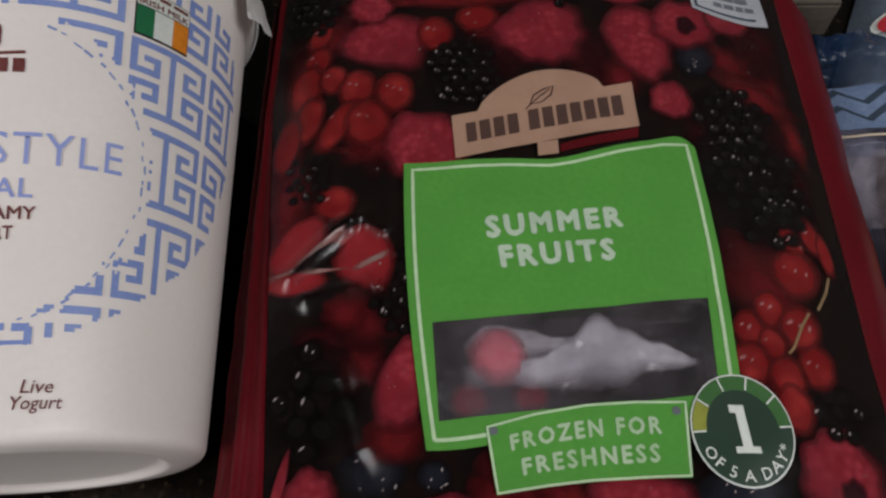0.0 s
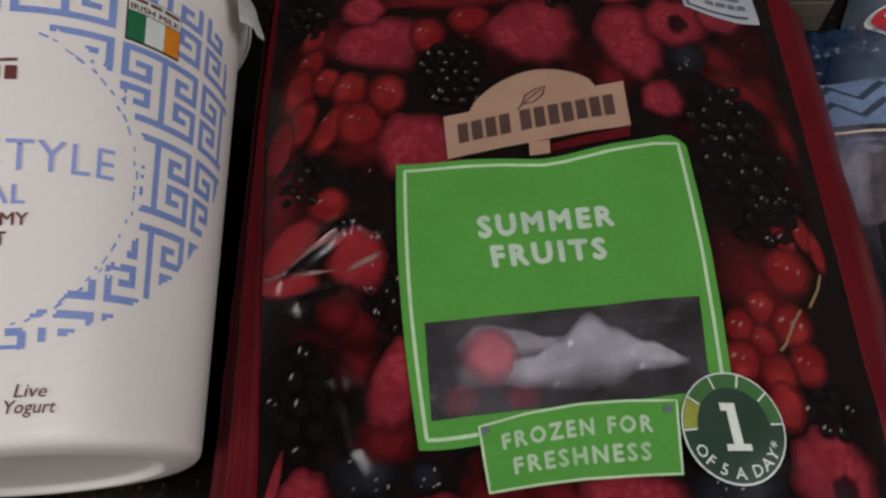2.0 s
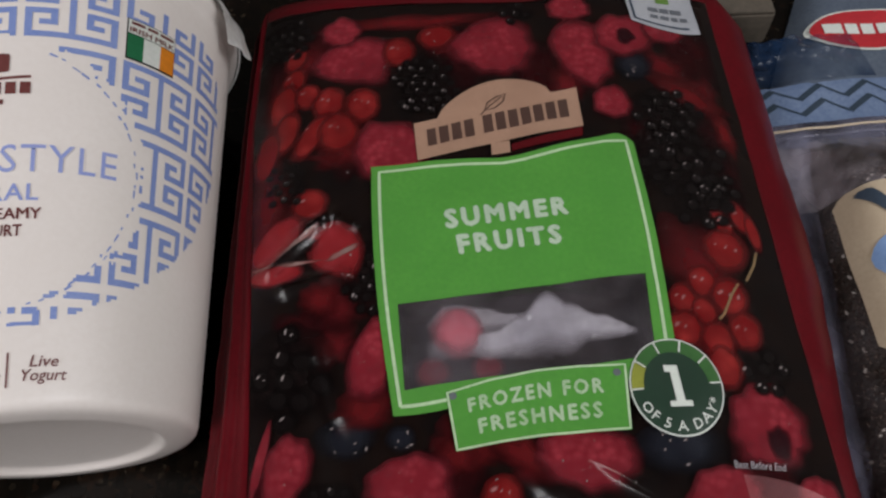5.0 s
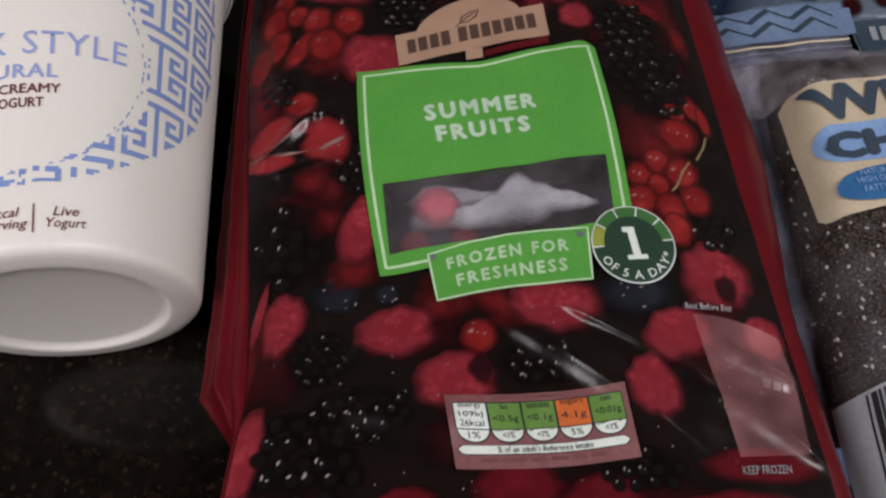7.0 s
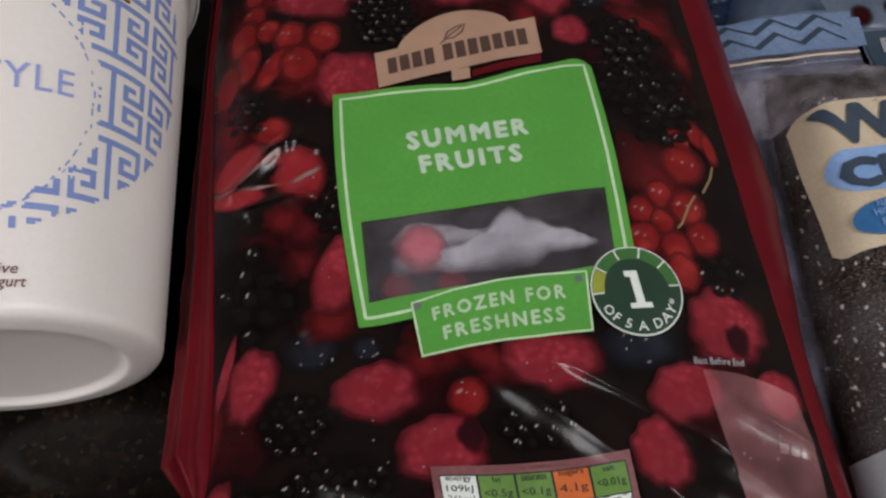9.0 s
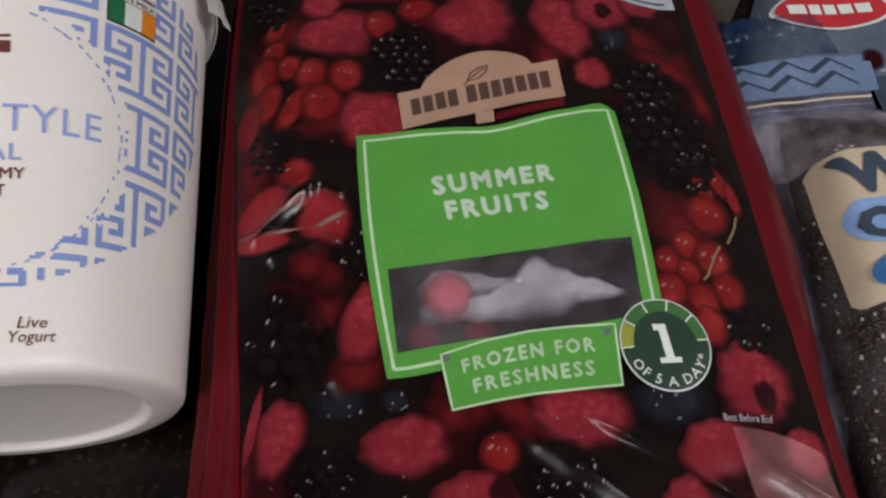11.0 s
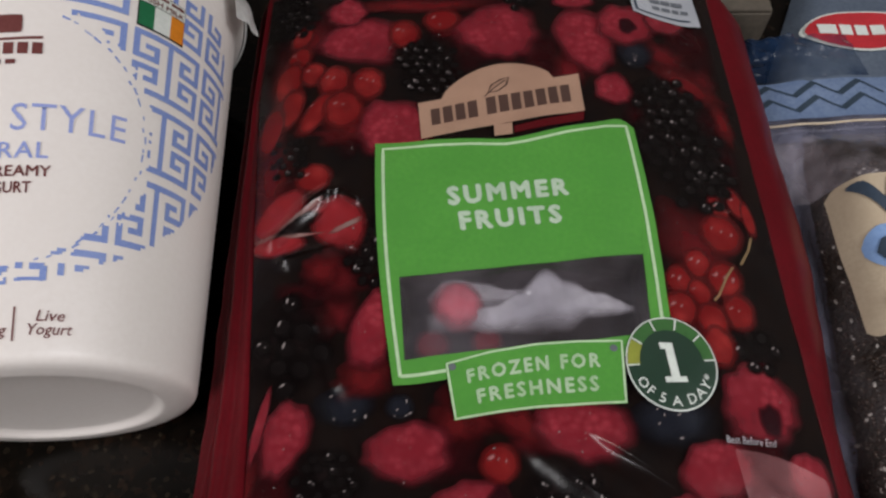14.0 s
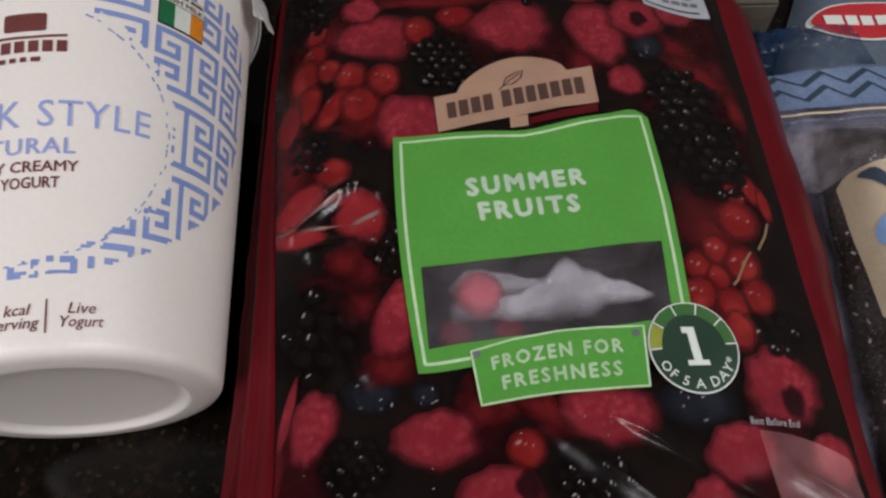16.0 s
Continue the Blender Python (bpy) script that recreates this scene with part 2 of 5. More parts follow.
ZIP_BLUE = mat("pale blue zip strip", (0.17, 0.23, 0.35), 0.35, other=(0.11, 0.16, 0.27), bump=0.3, bump_scale=80, stain=6)
ZIG_DARK = mat("dark teal print", (0.03, 0.05, 0.075), 0.4)
POUCH_GREY = mat("blue grey pouch film", (0.12, 0.15, 0.19), 0.35, other=(0.08, 0.1, 0.14), bump=0.4, bump_scale=60, stain=4)
POUCH_PALE = mat("pale grey print", (0.3, 0.31, 0.33), 0.4, other=(0.2, 0.21, 0.23), grain=90)
OVAL_RED = mat("bright red print", (0.52, 0.03, 0.04), 0.4)
CARD = mat("brown cardboard", (0.11, 0.09, 0.068), 0.85, other=(0.08, 0.066, 0.05), bump=0.2, bump_scale=150, grain=40)


def granite():
    """Polished dark brown granite with rust and gold flecks."""
    m = mat("polished brown granite", (0.008, 0.0055, 0.004), 0.13, other=(0.003, 0.0025, 0.002), grain=18, stain=3, bump=0.02, bump_scale=300, spec=0.16)
    n, l = m.node_tree.nodes, m.node_tree.links
    p = n["Principled BSDF"]
    tc = next(q for q in n if q.type == "TEX_COORD")
    base = p.inputs["Base Color"].links[0].from_socket
    for scale, low, tone in ((420.0, 0.82, (0.06, 0.026, 0.014, 1)), (640.0, 0.94, (0.15, 0.11, 0.07, 1))):
        v = n.new("ShaderNodeTexVoronoi")
        v.inputs["Scale"].default_value = scale
        l.new(tc.outputs["Object"], v.inputs["Vector"])
        sep = n.new("ShaderNodeSeparateColor")
        l.new(v.outputs["Color"], sep.inputs[0])
        r = n.new("ShaderNodeMapRange")
        r.inputs["From Min"].default_value, r.inputs["From Max"].default_value = low, 1.0
        r.inputs["To Max"].default_value = 0.13
        l.new(sep.outputs[0], r.inputs["Value"])
        mx = n.new("ShaderNodeMix")
        mx.data_type = "RGBA"
        mx.inputs["B"].default_value = tone
        l.new(base, mx.inputs["A"]), l.new(r.outputs[0], mx.inputs["Factor"])
        base = mx.outputs["Result"]
    l.new(base, p.inputs["Base Color"])
    return m


GRANITE = granite()


# ---- builders ----
def root_place(ob):
    return root_place(ob.parent) if ob.parent else ob.location


def part(name, bm, material, parent, label="", smooth=True):
    """One mesh object from a bmesh in world coordinates, under a thing or a part."""
    if parent is not None:
        bm.transform(Matrix.Translation(-root_place(parent)))
    bm.normal_update()
    me = bpy.data.meshes.new(name)
    bm.to_mesh(me)
    bm.free()
    me.materials.append(material)
    for f in me.polygons:
        f.use_smooth = smooth
    ob = new(name, me)
    ob.parent = parent
    return tagged(ob, label)


def thing(name, place, label, category, group="", kind=""):
    ob = new(name)
    ob.empty_display_size = 0.02
    ob.location = place
    return tagged(ob, label, category, group, kind)


def box_bm(x0, x1, y0, y1, z0, z1, bevel=0.0):
    bm = bmesh.new()
    bmesh.ops.create_cube(bm, size=1)
    bm.transform(Matrix.Translation(((x0 + x1) / 2, (y0 + y1) / 2, (z0 + z1) / 2)) @ Matrix.Diagonal((x1 - x0, y1 - y0, z1 - z0, 1)))
    if bevel:
        bmesh.ops.bevel(bm, geom=bm.edges[:], offset=bevel, segments=2, affect="EDGES")
    return bm


def sheet(fn, nu, nv):
    """A grid of fn(s, t), s and t from 0 to 1."""
    bm = bmesh.new()
    rows = [[bm.verts.new(fn(i / nu, j / nv)) for i in range(nu + 1)] for j in range(nv + 1)]
    for j in range(nv):
        for i in range(nu):
            bm.faces.new((rows[j][i], rows[j][i + 1], rows[j + 1][i + 1], rows[j + 1][i]))
    return bm


def corners(q, s, t):
    """The point of a four-cornered patch (top left, top right, bottom right, bottom left), s to the right and t up."""
    tl, tr, br, bl = q
    return tuple((bl[k] * (1 - s) + br[k] * s) * (1 - t) + (tl[k] * (1 - s) + tr[k] * s) * t for k in (0, 1))


def blob(place, segments=20, rings=5, shade=0.0, towards=0.0, least=0.0, rim=0.55):
    """A round patch; place(r, angle) gives its points. Carries the attribute tone: 0 inside, 1 at the rim, raised by
    shade on one side.
    """
    bm = bmesh.new()
    tone = bm.verts.layers.float.new("tone")
    centre = bm.verts.new(place(0.0, 0.0))
    centre[tone] = least
    last = None
    for k in range(1, rings + 1):
        r = k / rings
        ring = [bm.verts.new(place(r, 2 * math.pi * i / segments)) for i in range(segments)]
        for v in ring:
            a = 2 * math.pi * ring.index(v) / segments
            v[tone] = max(least, min(1.0, max(0.0, (r - rim) / (1 - rim)) ** 1.3 + shade * r * math.cos(a - towards)))
        for i in range(segments):
            j = (i + 1) % segments
            if last:
                bm.faces.new((last[i], ring[i], ring[j], last[j]))
            else:
                bm.faces.new((centre, ring[i], ring[j]))
        last = ring
    return bm


def refine(bm, length):
    """Cuts long edges, so that a flat shape can follow a curved surface."""
    bmesh.ops.triangulate(bm, faces=bm.faces[:])
    for _ in range(4):
        long = [e for e in bm.edges if e.calc_length() > length]
        if not long:
            break
        bmesh.ops.subdivide_edges(bm, edges=long, cuts=1)
        bmesh.ops.triangulate(bm, faces=bm.faces[:])


def letters(text, fn, bold=0.0, slant=0.0, length=0.12, spacing=1.0):
    """Lettering laid by fn(s, t), where s and t run from 0 to 1 over the text's box."""
    cu = bpy.data.curves.new("lettering", "FONT")
    cu.body, cu.resolution_u, cu.shear, cu.space_character = text, 2, slant, spacing
    ob = bpy.data.objects.new("lettering", cu)
    me = bpy.data.meshes.new_from_object(ob)
    bm = bmesh.new()
    bm.from_mesh(me)
    bpy.data.objects.remove(ob)
    bpy.data.curves.remove(cu)
    bpy.data.meshes.remove(me)
    bmesh.ops.remove_doubles(bm, verts=bm.verts[:], dist=1e-4)
    refine(bm, length)
    xs, ys = [v.co.x for v in bm.verts], [v.co.y for v in bm.verts]
    x0, x1, y0, y1 = min(xs), max(xs), min(ys), max(ys)
    plain = [v.co.copy() for v in bm.verts]
    me = bpy.data.meshes.new("lettering")
    bm.to_mesh(me)
    shifts = ((0, 0, 0),) if bold <= 0 else ((-bold, 0, 0), (bold, 0, 1), (0, bold, 2), (0, -bold, 3))
    if bold > 0.045:
        shifts += tuple((bold * k * math.cos(a), bold * k * math.sin(a), 4 + i) for i, (k, a) in enumerate(((0.95, 0.8), (0.95, 2.4), (0.95, 3.9), (0.95, 5.5), (0.0, 0.0), (0.5, 0.0), (0.5, 3.14))))
    for k in range(len(shifts) - 1):
        bm.from_mesh(me)
    bpy.data.meshes.remove(me)
    bm.verts.ensure_lookup_table()
    for i, v in enumerate(bm.verts):
        dx, dy, lift = shifts[i // len(plain)]
        p = plain[i % len(plain)]
        v.co = fn((p.x + dx - x0) / (x1 - x0), (p.y + dy - y0) / (y1 - y0)) + Vector((0, 0, lift * 0.000012))
    return bm


def bars(fn, spans, nv=2):
    """Plain bars for lettering that is not given: spans (s0, s1) of the box."""
    bm = bmesh.new()
    for s0, s1 in spans:
        n = max(1, round((s1 - s0) * 20))
        rows = [[bm.verts.new(fn(s0 + (s1 - s0) * i / n, j / nv)) for i in range(n + 1)] for j in range(nv + 1)]
        for j in range(nv):
            for i in range(n):
                bm.faces.new((rows[j][i], rows[j][i + 1], rows[j + 1][i + 1], rows[j + 1][i]))
    return bm


def ribbon(points, width, fn, closed=False):
    """A strip of that width along points of the plane, laid by fn(x, y)."""
    bm = bmesh.new()
    pts = []
    count = len(points) + (1 if closed else 0)
    for a in range(count - 1):
        p, q = Vector(points[a]), Vector(points[(a + 1) % len(points)])
        n = max(1, int((q - p).length / 0.0022))
        pts += [p.lerp(q, i / n) for i in range(n)]
    if not closed:
        pts.append(Vector(points[-1]))
    rails = []
    m = len(pts)
    for i, p in enumerate(pts):
        a, b = (pts[i - 1], pts[(i + 1) % m]) if closed else (pts[max(0, i - 1)], pts[min(m - 1, i + 1)])
        d = (b - a).normalized()
        o = Vector((-d.y, d.x)) * width / 2
        rails.append((bm.verts.new(fn(*(p + o))), bm.verts.new(fn(*(p - o)))))
    for i in range(m if closed else m - 1):
        a, b = rails[i], rails[(i + 1) % m]
        bm.faces.new((a[0], a[1], b[1], b[0]))
    return bm


# ---- the room ----
counter = part("worktop", box_bm(-1.5, 1.5, -0.26, WALL_Y - 0.003, -0.035, 0.0, 0.004), GRANITE, None, smooth=False)
tagged(counter, "polished dark brown granite kitchen worktop", "worktop", kind="structure")
tagged(part("floor", box_bm(-2.0, 2.0, -2.6, WALL_Y, -1.0, -0.92), FLOOR, None, smooth=False), "grey tiled kitchen floor", "floor", kind="structure")
slab = bmesh.new()
(wx0, wx1, wy0, wy1), (ex0, ex1, ey0, ey1) = LIGHT_OPENINGS
for x0, x1, y0, y1 in ((-2.1, wx0, -2.7, WALL_Y + 0.1), (wx0, wx1, -2.7, wy0), (wx0, wx1, wy1, WALL_Y + 0.1), (wx1, ex0, -2.7, WALL_Y + 0.1),
                       (ex0, ex1, -2.7, ey0), (ex0, ex1, ey1, WALL_Y + 0.1), (ex1, 2.1, -2.7, WALL_Y + 0.1)):
    piece = box_bm(x0, x1, y0, y1, CEILING_Z, CEILING_Z + 0.12)
    me = bpy.data.meshes.new("piece")
    piece.to_mesh(me)
    slab.from_mesh(me)
    bpy.data.meshes.remove(me)
    piece.free()
tagged(part("ceiling", slab, CEILING_GREY, None, smooth=False), "unseen dim grey ceiling added around the two light openings", "ceiling", kind="structure")
# unseen walls: pale ones bounce light, the dark north one dims reflections
for wall_name, box in (("wall_west", (-2.1, -2.0, -2.6, WALL_Y)), ("wall_east", (2.0, 2.1, -2.6, WALL_Y)), ("wall_south", (-2.1, 2.1, -2.7, -2.6))):
    tagged(part(wall_name, box_bm(*box, -1.0, CEILING_Z), PLASTER, None, smooth=False), "unseen pale wall added to bounce light", "wall", kind="structure")
tagged(part("wall_north", box_bm(-2.1, 2.1, WALL_Y, WALL_Y + 0.1, -1.0, CEILING_Z), TAUPE, None, smooth=False), "unseen dark wall added to keep film reflections dim", "wall", kind="structure")
# frames round the added light openings, out of view
for k, (rx0, rx1, ry0, ry1) in enumerate(LIGHT_OPENINGS):
    window = thing("window_%d" % (k + 1), (rx0, ry0, CEILING_Z), "white framed ceiling opening added for the light", "window", kind="structure")
    for x0, x1, y0, y1 in ((rx0, rx0 + 0.018, ry0, ry1), (rx1 - 0.018, rx1, ry0, ry1), (rx0 + 0.018, rx1 - 0.018, ry0, ry0 + 0.018), (rx0 + 0.018, rx1 - 0.018, ry1 - 0.018, ry1)):
        part("window_frame", box_bm(x0, x1, y0, y1, CEILING_Z + 0.03, CEILING_Z + 0.08, 0.004), FRAME_WHITE, window, smooth=False)
cupboard = thing("base_cupboard", (0, 0.1, -0.92), "cream painted base cupboard under the granite worktop", "cupboard")
part("body", box_bm(-1.48, 1.48, -0.2, WALL_Y - 0.01, -0.92, -0.036), CUPBOARD, cupboard, smooth=False)


# ---- yogurt tub ----
AXIS = Vector((-0.11624585, 0.98848511, 0.09687154))
SIDE = Vector((0.99315603, 0.11679515, 0.0))
RISE = SIDE.cross(AXIS)
TUB_BASE, TUB_R, TUB_FLARE, TUB_LEN = Vector((-0.1094, 0.0455, 0.0434)), 0.0434, 0.097, 0.155


def on_tub(angle, v, off=0.0):
    """A point of the tub's side: degrees from its topmost line, metres from its base."""
    a = radians(angle)
    r = TUB_R + TUB_FLARE * v + off
    return TUB_BASE + AXIS * v + (SIDE * math.sin(a) + RISE * math.cos(a)) * r


def lathe(profile, segments=96):
    """A turned shape about the tub's axis: (v, radius) pairs."""
    bm = bmesh.new()
    last = None
    for v, r in profile:
        if r < 1e-6:
            ring = [bm.verts.new(TUB_BASE + AXIS * v)]
        else:
            ring = []
            for i in range(segments):
                a = 2 * math.pi * i / segments
                ring.append(bm.verts.new(TUB_BASE + AXIS * v + (SIDE * math.sin(a) + RISE * math.cos(a)) * r))
        if last:
            for i in range(segments):
                j = (i + 1) % segments
                if len(last) == 1:
                    bm.faces.new((last[0], ring[i], ring[j]))
                elif len(ring) == 1:
                    bm.faces.new((last[i], last[j], ring[0]))
                else:
                    bm.faces.new((last[i], last[j], ring[j], ring[i]))
        last = ring
    bmesh.ops.recalc_face_normals(bm, faces=bm.faces[:])
    return bm


def make_tub():
    tub = thing("yogurt_tub", TUB_BASE - RISE * TUB_R, "white plastic yogurt tub with blue key pattern lying on its side", "yogurt tub")
    side = lambda v: TUB_R + TUB_FLARE * v
    profile = [(0.0024, 0.0), (0.0022, 0.0296), (0.0019, 0.0314), (0.0008, 0.0326), (0.0002, 0.0333), (0.0, 0.0341), (0.0002, 0.0358), (0.0004, 0.0386), (0.0008, 0.0409), (0.0015, 0.0424),
               (0.0026, 0.0433), (0.0040, 0.0437), (0.0058, side(0.0058) - 0.0001), (0.0085, side(0.0085)), (0.0150, side(0.0150))]
    profile += [(v / 1000, side(v / 1000)) for v in range(24, 150, 12)]
    profile += [(0.150, side(0.150)), (0.1505, side(0.150) + 0.0022), (0.1535, side(0.150) + 0.0030), (0.155, side(0.150) + 0.0018), (0.155, 0.0)]
    part("body", lathe(profile), TUB_WHITE, tub)
    lid_r = side(0.150) + 0.0036
    lid = part("lid", lathe([(0.1535, lid_r - 0.0002), (0.1532, lid_r + 0.0006), (0.1558, lid_r + 0.0004), (0.1575, lid_r - 0.001), (0.1572, lid_r - 0.004), (0.1562, lid_r - 0.006), (0.1562, 0.0)]), LID_WHITE, tub, "white peel-off lid")

    def flap(s, t):
        ang = 80 + 5 * t + (s - 0.5) * (22 - 9 * t)
        v = 0.1565 - 0.019 * t + 0.0025 * (s - 0.5) * t
        return on_tub(ang, v, 0.0030 + 0.0045 * math.sin(t * 1.9) + 0.0030 * s * t + 0.0006 * math.sin(s * 8 + t * 5))
    bm = sheet(lambda s, t: flap(s, t), 16, 8)
    bmesh.ops.solidify(bm, geom=bm.faces[:], thickness=0.0004)
    part("pull_tab", bm, LID_WHITE, lid, "curled white foil tab")

    # Greek key band, kept to a ring about the plain middle
    bm = bmesh.new()
    rng = random.Random(4)
    strokes = ((-1.0, 0.0, 1.0, 11.4), (0.0, 9.4, 13.8, 11.4), (11.6, 0.9, 13.8, 11.4), (4.2, 0.9, 13.8, 2.9), (4.2, 0.9, 6.3, 6.9), (4.2, 5.0, 9.6, 6.9))
    cell = 0.62
    for bar in (-65, -35, -5, 25, 55, 85, 115):
        for foot in (9.4, 35.2, 61.2, 87.2, 113.0):
            for sx in (-1, 1):
                for sy in (-1, 1):
                    for x0, y0, x1, y1 in strokes:
                        nx, ny = max(1, round((x1 - x0) / cell / 1.4)), max(1, round((y1 - y0) / cell / 1.4))
                        for i in range(nx):
                            for j in range(ny):
                                quad = []
                                for a, b in ((i, j), (i + 1, j), (i + 1, j + 1), (i, j + 1)):
                                    quad.append((bar + sx * (x0 + (x1 - x0) * a / nx), foot + 11.5 + sy * (y0 + (y1 - y0) * b / ny)))
                                ca, cv = sum(p[0] for p in quad) / 4, sum(p[1] for p in quad) / 4
                                u = ca * 0.88
                                inner, outer = math.hypot(u, cv - 68), math.hypot(u, cv - 100)
                                ragged = noise.noise((u * 0.32, cv * 0.32, 2.0))
                                if cv > 134 or outer > 78.5 + 1.0 * ragged or inner < (44.0 if cv > 45 else 41.5):
                                    continue
                                if inner < 46.0 and ragged < (0.12 if cv > 45 else -0.05):
                                    continue
                                if 41.4 < ca < 59.6 and 110.8 < cv < 126.6:
                                    continue
                                vs = [bm.verts.new(on_tub(p[0], p[1] / 1000, 0.00022)) for p in quad]
                                bm.faces.new(vs if sx * sy > 0 else vs[::-1])
    # loose dashes where the band fades out
    for k in range(44):
        a = -60 + 5 * k + rng.uniform(-1.5, 1.5)
        c, s = math.cos(radians(a)), math.sin(radians(a))
        d = 41.9 + rng.random() * 1.0
        u, v = d * math.sin(radians(a)), 68 - d * math.cos(radians(a))
        ln, wd = rng.uniform(0.6, 1.4), rng.uniform(0.2, 0.38)
        vs = []
        for p, q in ((-ln, -wd), (ln, -wd), (ln * 0.8, wd), (-ln, wd * 0.6)):
            vs.append(bm.verts.new(on_tub((u + p * c - q * s) / 0.88, (v + p * s + q * c) / 1000, 0.00022)))
        bm.faces.new(vs)
    bmesh.ops.remove_doubles(bm, verts=bm.verts[:], dist=1e-5)
    part("key_pattern", bm, KEY_BLUE, tub, "pale blue printed Greek key band")

    def lay(a0, a1, v1, v0, lean=0.0, off=0.0003):
        return lambda s, t: on_tub(a0 + (a1 - a0) * s, (v0 + (v1 - v0) * t + lean * s) / 1000, off)
    part("lettering", letters("STYLE", lay(6.3, 41.5, 76.4, 67.6), 0.0, spacing=1.1), TEXT_BLUE, tub, "soft blue word STYLE")
    part("lettering", letters("GREEK", lay(-38.0, 1.0, 76.4, 67.6), 0.0, spacing=1.1), TEXT_BLUE, tub, "soft blue word GREEK")
    part("lettering", letters("NATURAL", lay(-21.5, 18.2, 63.9, 58.9), 0.012, spacing=1.1), TEXT_BLUE, tub, "soft blue word NATURAL")
    part("lettering", letters("ELY CREAMY", lay(-11.5, 19.4, 56.6, 53.3), 0.02), MAROON, tub, "maroon words on creaminess")
    part("lettering", letters("H YOGURT", lay(-8.5, 13.9, 51.6, 48.2), 0.02), MAROON, tub, "maroon word YOGURT")
    part("lettering", letters("Live", lay(18.8, 27.5, 14.6, 11.6), 0.01, 0.2), MAROON, tub, "maroon word Live")
    part("lettering", letters("Yogurt", lay(16.5, 30.2, 10.9, 7.0), 0.01, 0.2), MAROON, tub, "maroon word Yogurt")
    part("lettering", letters("kcal", lay(-1.2, 7.2, 14.6, 11.6), 0.01, 0.2), MAROON, tub, "maroon word kcal")
    part("lettering", letters("serving", lay(-5.5, 10.2, 10.7, 7.0), 0.01, 0.2), MAROON, tub, "maroon word serving")
    part("divider", bars(lay(11.8, 12.4, 15.6, 6.4), [(0, 1)], 6), MAROON, tub)
    part("emblem", blob(lambda r, a: on_tub(1.0 + 6.6 * r * max(-1, min(1, 1.35 * math.cos(a))), (103.6 + 3.2 * r * max(-1, min(1, 1.35 * math.sin(a)))) / 1000, 0.0003), 24, 4), MAROON, tub, "plain maroon emblem")
    part("emblem_rule", ribbon([(-8, 98.4), (4, 98.2), (14, 98.8)], 0.9, lambda x, y: on_tub(x, y / 1000, 0.0003)), MAROON, tub)
    for k in range(8):
        part("brand_bar", bars(lay(-20, 14.6, 97.0, 93.0), [(0.02 + k * 0.125, 0.11 + k * 0.125)]), MAROON, tub)
    part("brand_bars", bars(lay(-10, 6.6, 91.2, 89.6), [(0.0, 0.12), (0.2, 0.32), (0.4, 0.52), (0.6, 0.72), (0.8, 0.98)]), MAROON, tub, "plain maroon bars of a brand line")

    flag = part("flag", sheet(lambda s, t: on_tub(41.5 + 17.9 * s, (111.0 + 15.4 * t) / 1000, 0.00034), 10, 8), INK_BLACK, tub, "printed green white and orange flag")
    for a0, a1, m in ((41.9, 47.4, FLAG_GREEN), (47.4, 53.6, PRINT_WHITE), (53.6, 59.1, FLAG_ORANGE)):
        part("stripe", sheet(lambda s, t: on_tub(a0 + (a1 - a0) * s, (111.5 + 9.0 * t) / 1000, 0.00050), 4, 5), m, flag)
    part("caption", sheet(lambda s, t: on_tub(41.9 + 17.2 * s, (120.8 + 5.2 * t) / 1000, 0.00050), 8, 3), PRINT_WHITE, flag)
    part("lettering", letters("IRISH MILK", lay(42.5, 58.6, 123.1, 121.2, 0, 0.00064), 0.03), MAROON, flag, "small words IRISH MILK")
    part("small_print", bars(lay(42.8, 58.4, 125.3, 124.2, 0, 0.00064), [(0, 0.3), (0.36, 0.6), (0.66, 1)]), MAROON, flag)
    return tub


make_tub()


# ---- bag of frozen fruit ----
BAG_L, BAG_R, BAG_F, BAG_B = -0.056, 0.125, -0.074, 0.246
WINDOW_Q = ((-0.0031, 0.0876), (0.0775, 0.0952), (0.0762, 0.0662), (-0.0011, 0.0591))
CREASES = (((0.048, 0.0385), (0.128, -0.0215), 0.0012, 0.0032), ((0.034, 0.034), (0.097, -0.010), 0.0007, 0.0040),
           ((-0.050, 0.098), (-0.026, 0.123), 0.0026, 0.0032), ((-0.026, 0.123), (-0.0165, 0.116), 0.0018, 0.0030), ((-0.045, 0.094), (-0.0185, 0.100), 0.0018, 0.0030),
           ((-0.030, 0.078), (-0.014, 0.020), -0.0030, 0.0055), ((-0.016, 0.004), (0.016, -0.014), 0.0007, 0.0075), ((0.098, 0.02), (0.122, 0.005), 0.0016, 0.0030),
           ((-0.02, 0.008), (0.02, -0.004), 0.0014, 0.0050))


def seg_distance(x, y, a, b):
    dx, dy = b[0] - a[0], b[1] - a[1]
    k = max(0.0, min(1.0, ((x - a[0]) * dx + (y - a[1]) * dy) / (dx * dx + dy * dy)))
    return math.hypot(x - a[0] - k * dx, y - a[1] - k * dy), k


def bag_left(y):
    """The printed front's left edge, where the red gusset begins."""
    return -0.0465 - 0.0125 * max(0.0, min(1.0, (y - 0.02) / 0.15)) - 0.004 * max(0.0, min(1.0, (0.01 - y) / 0.03))


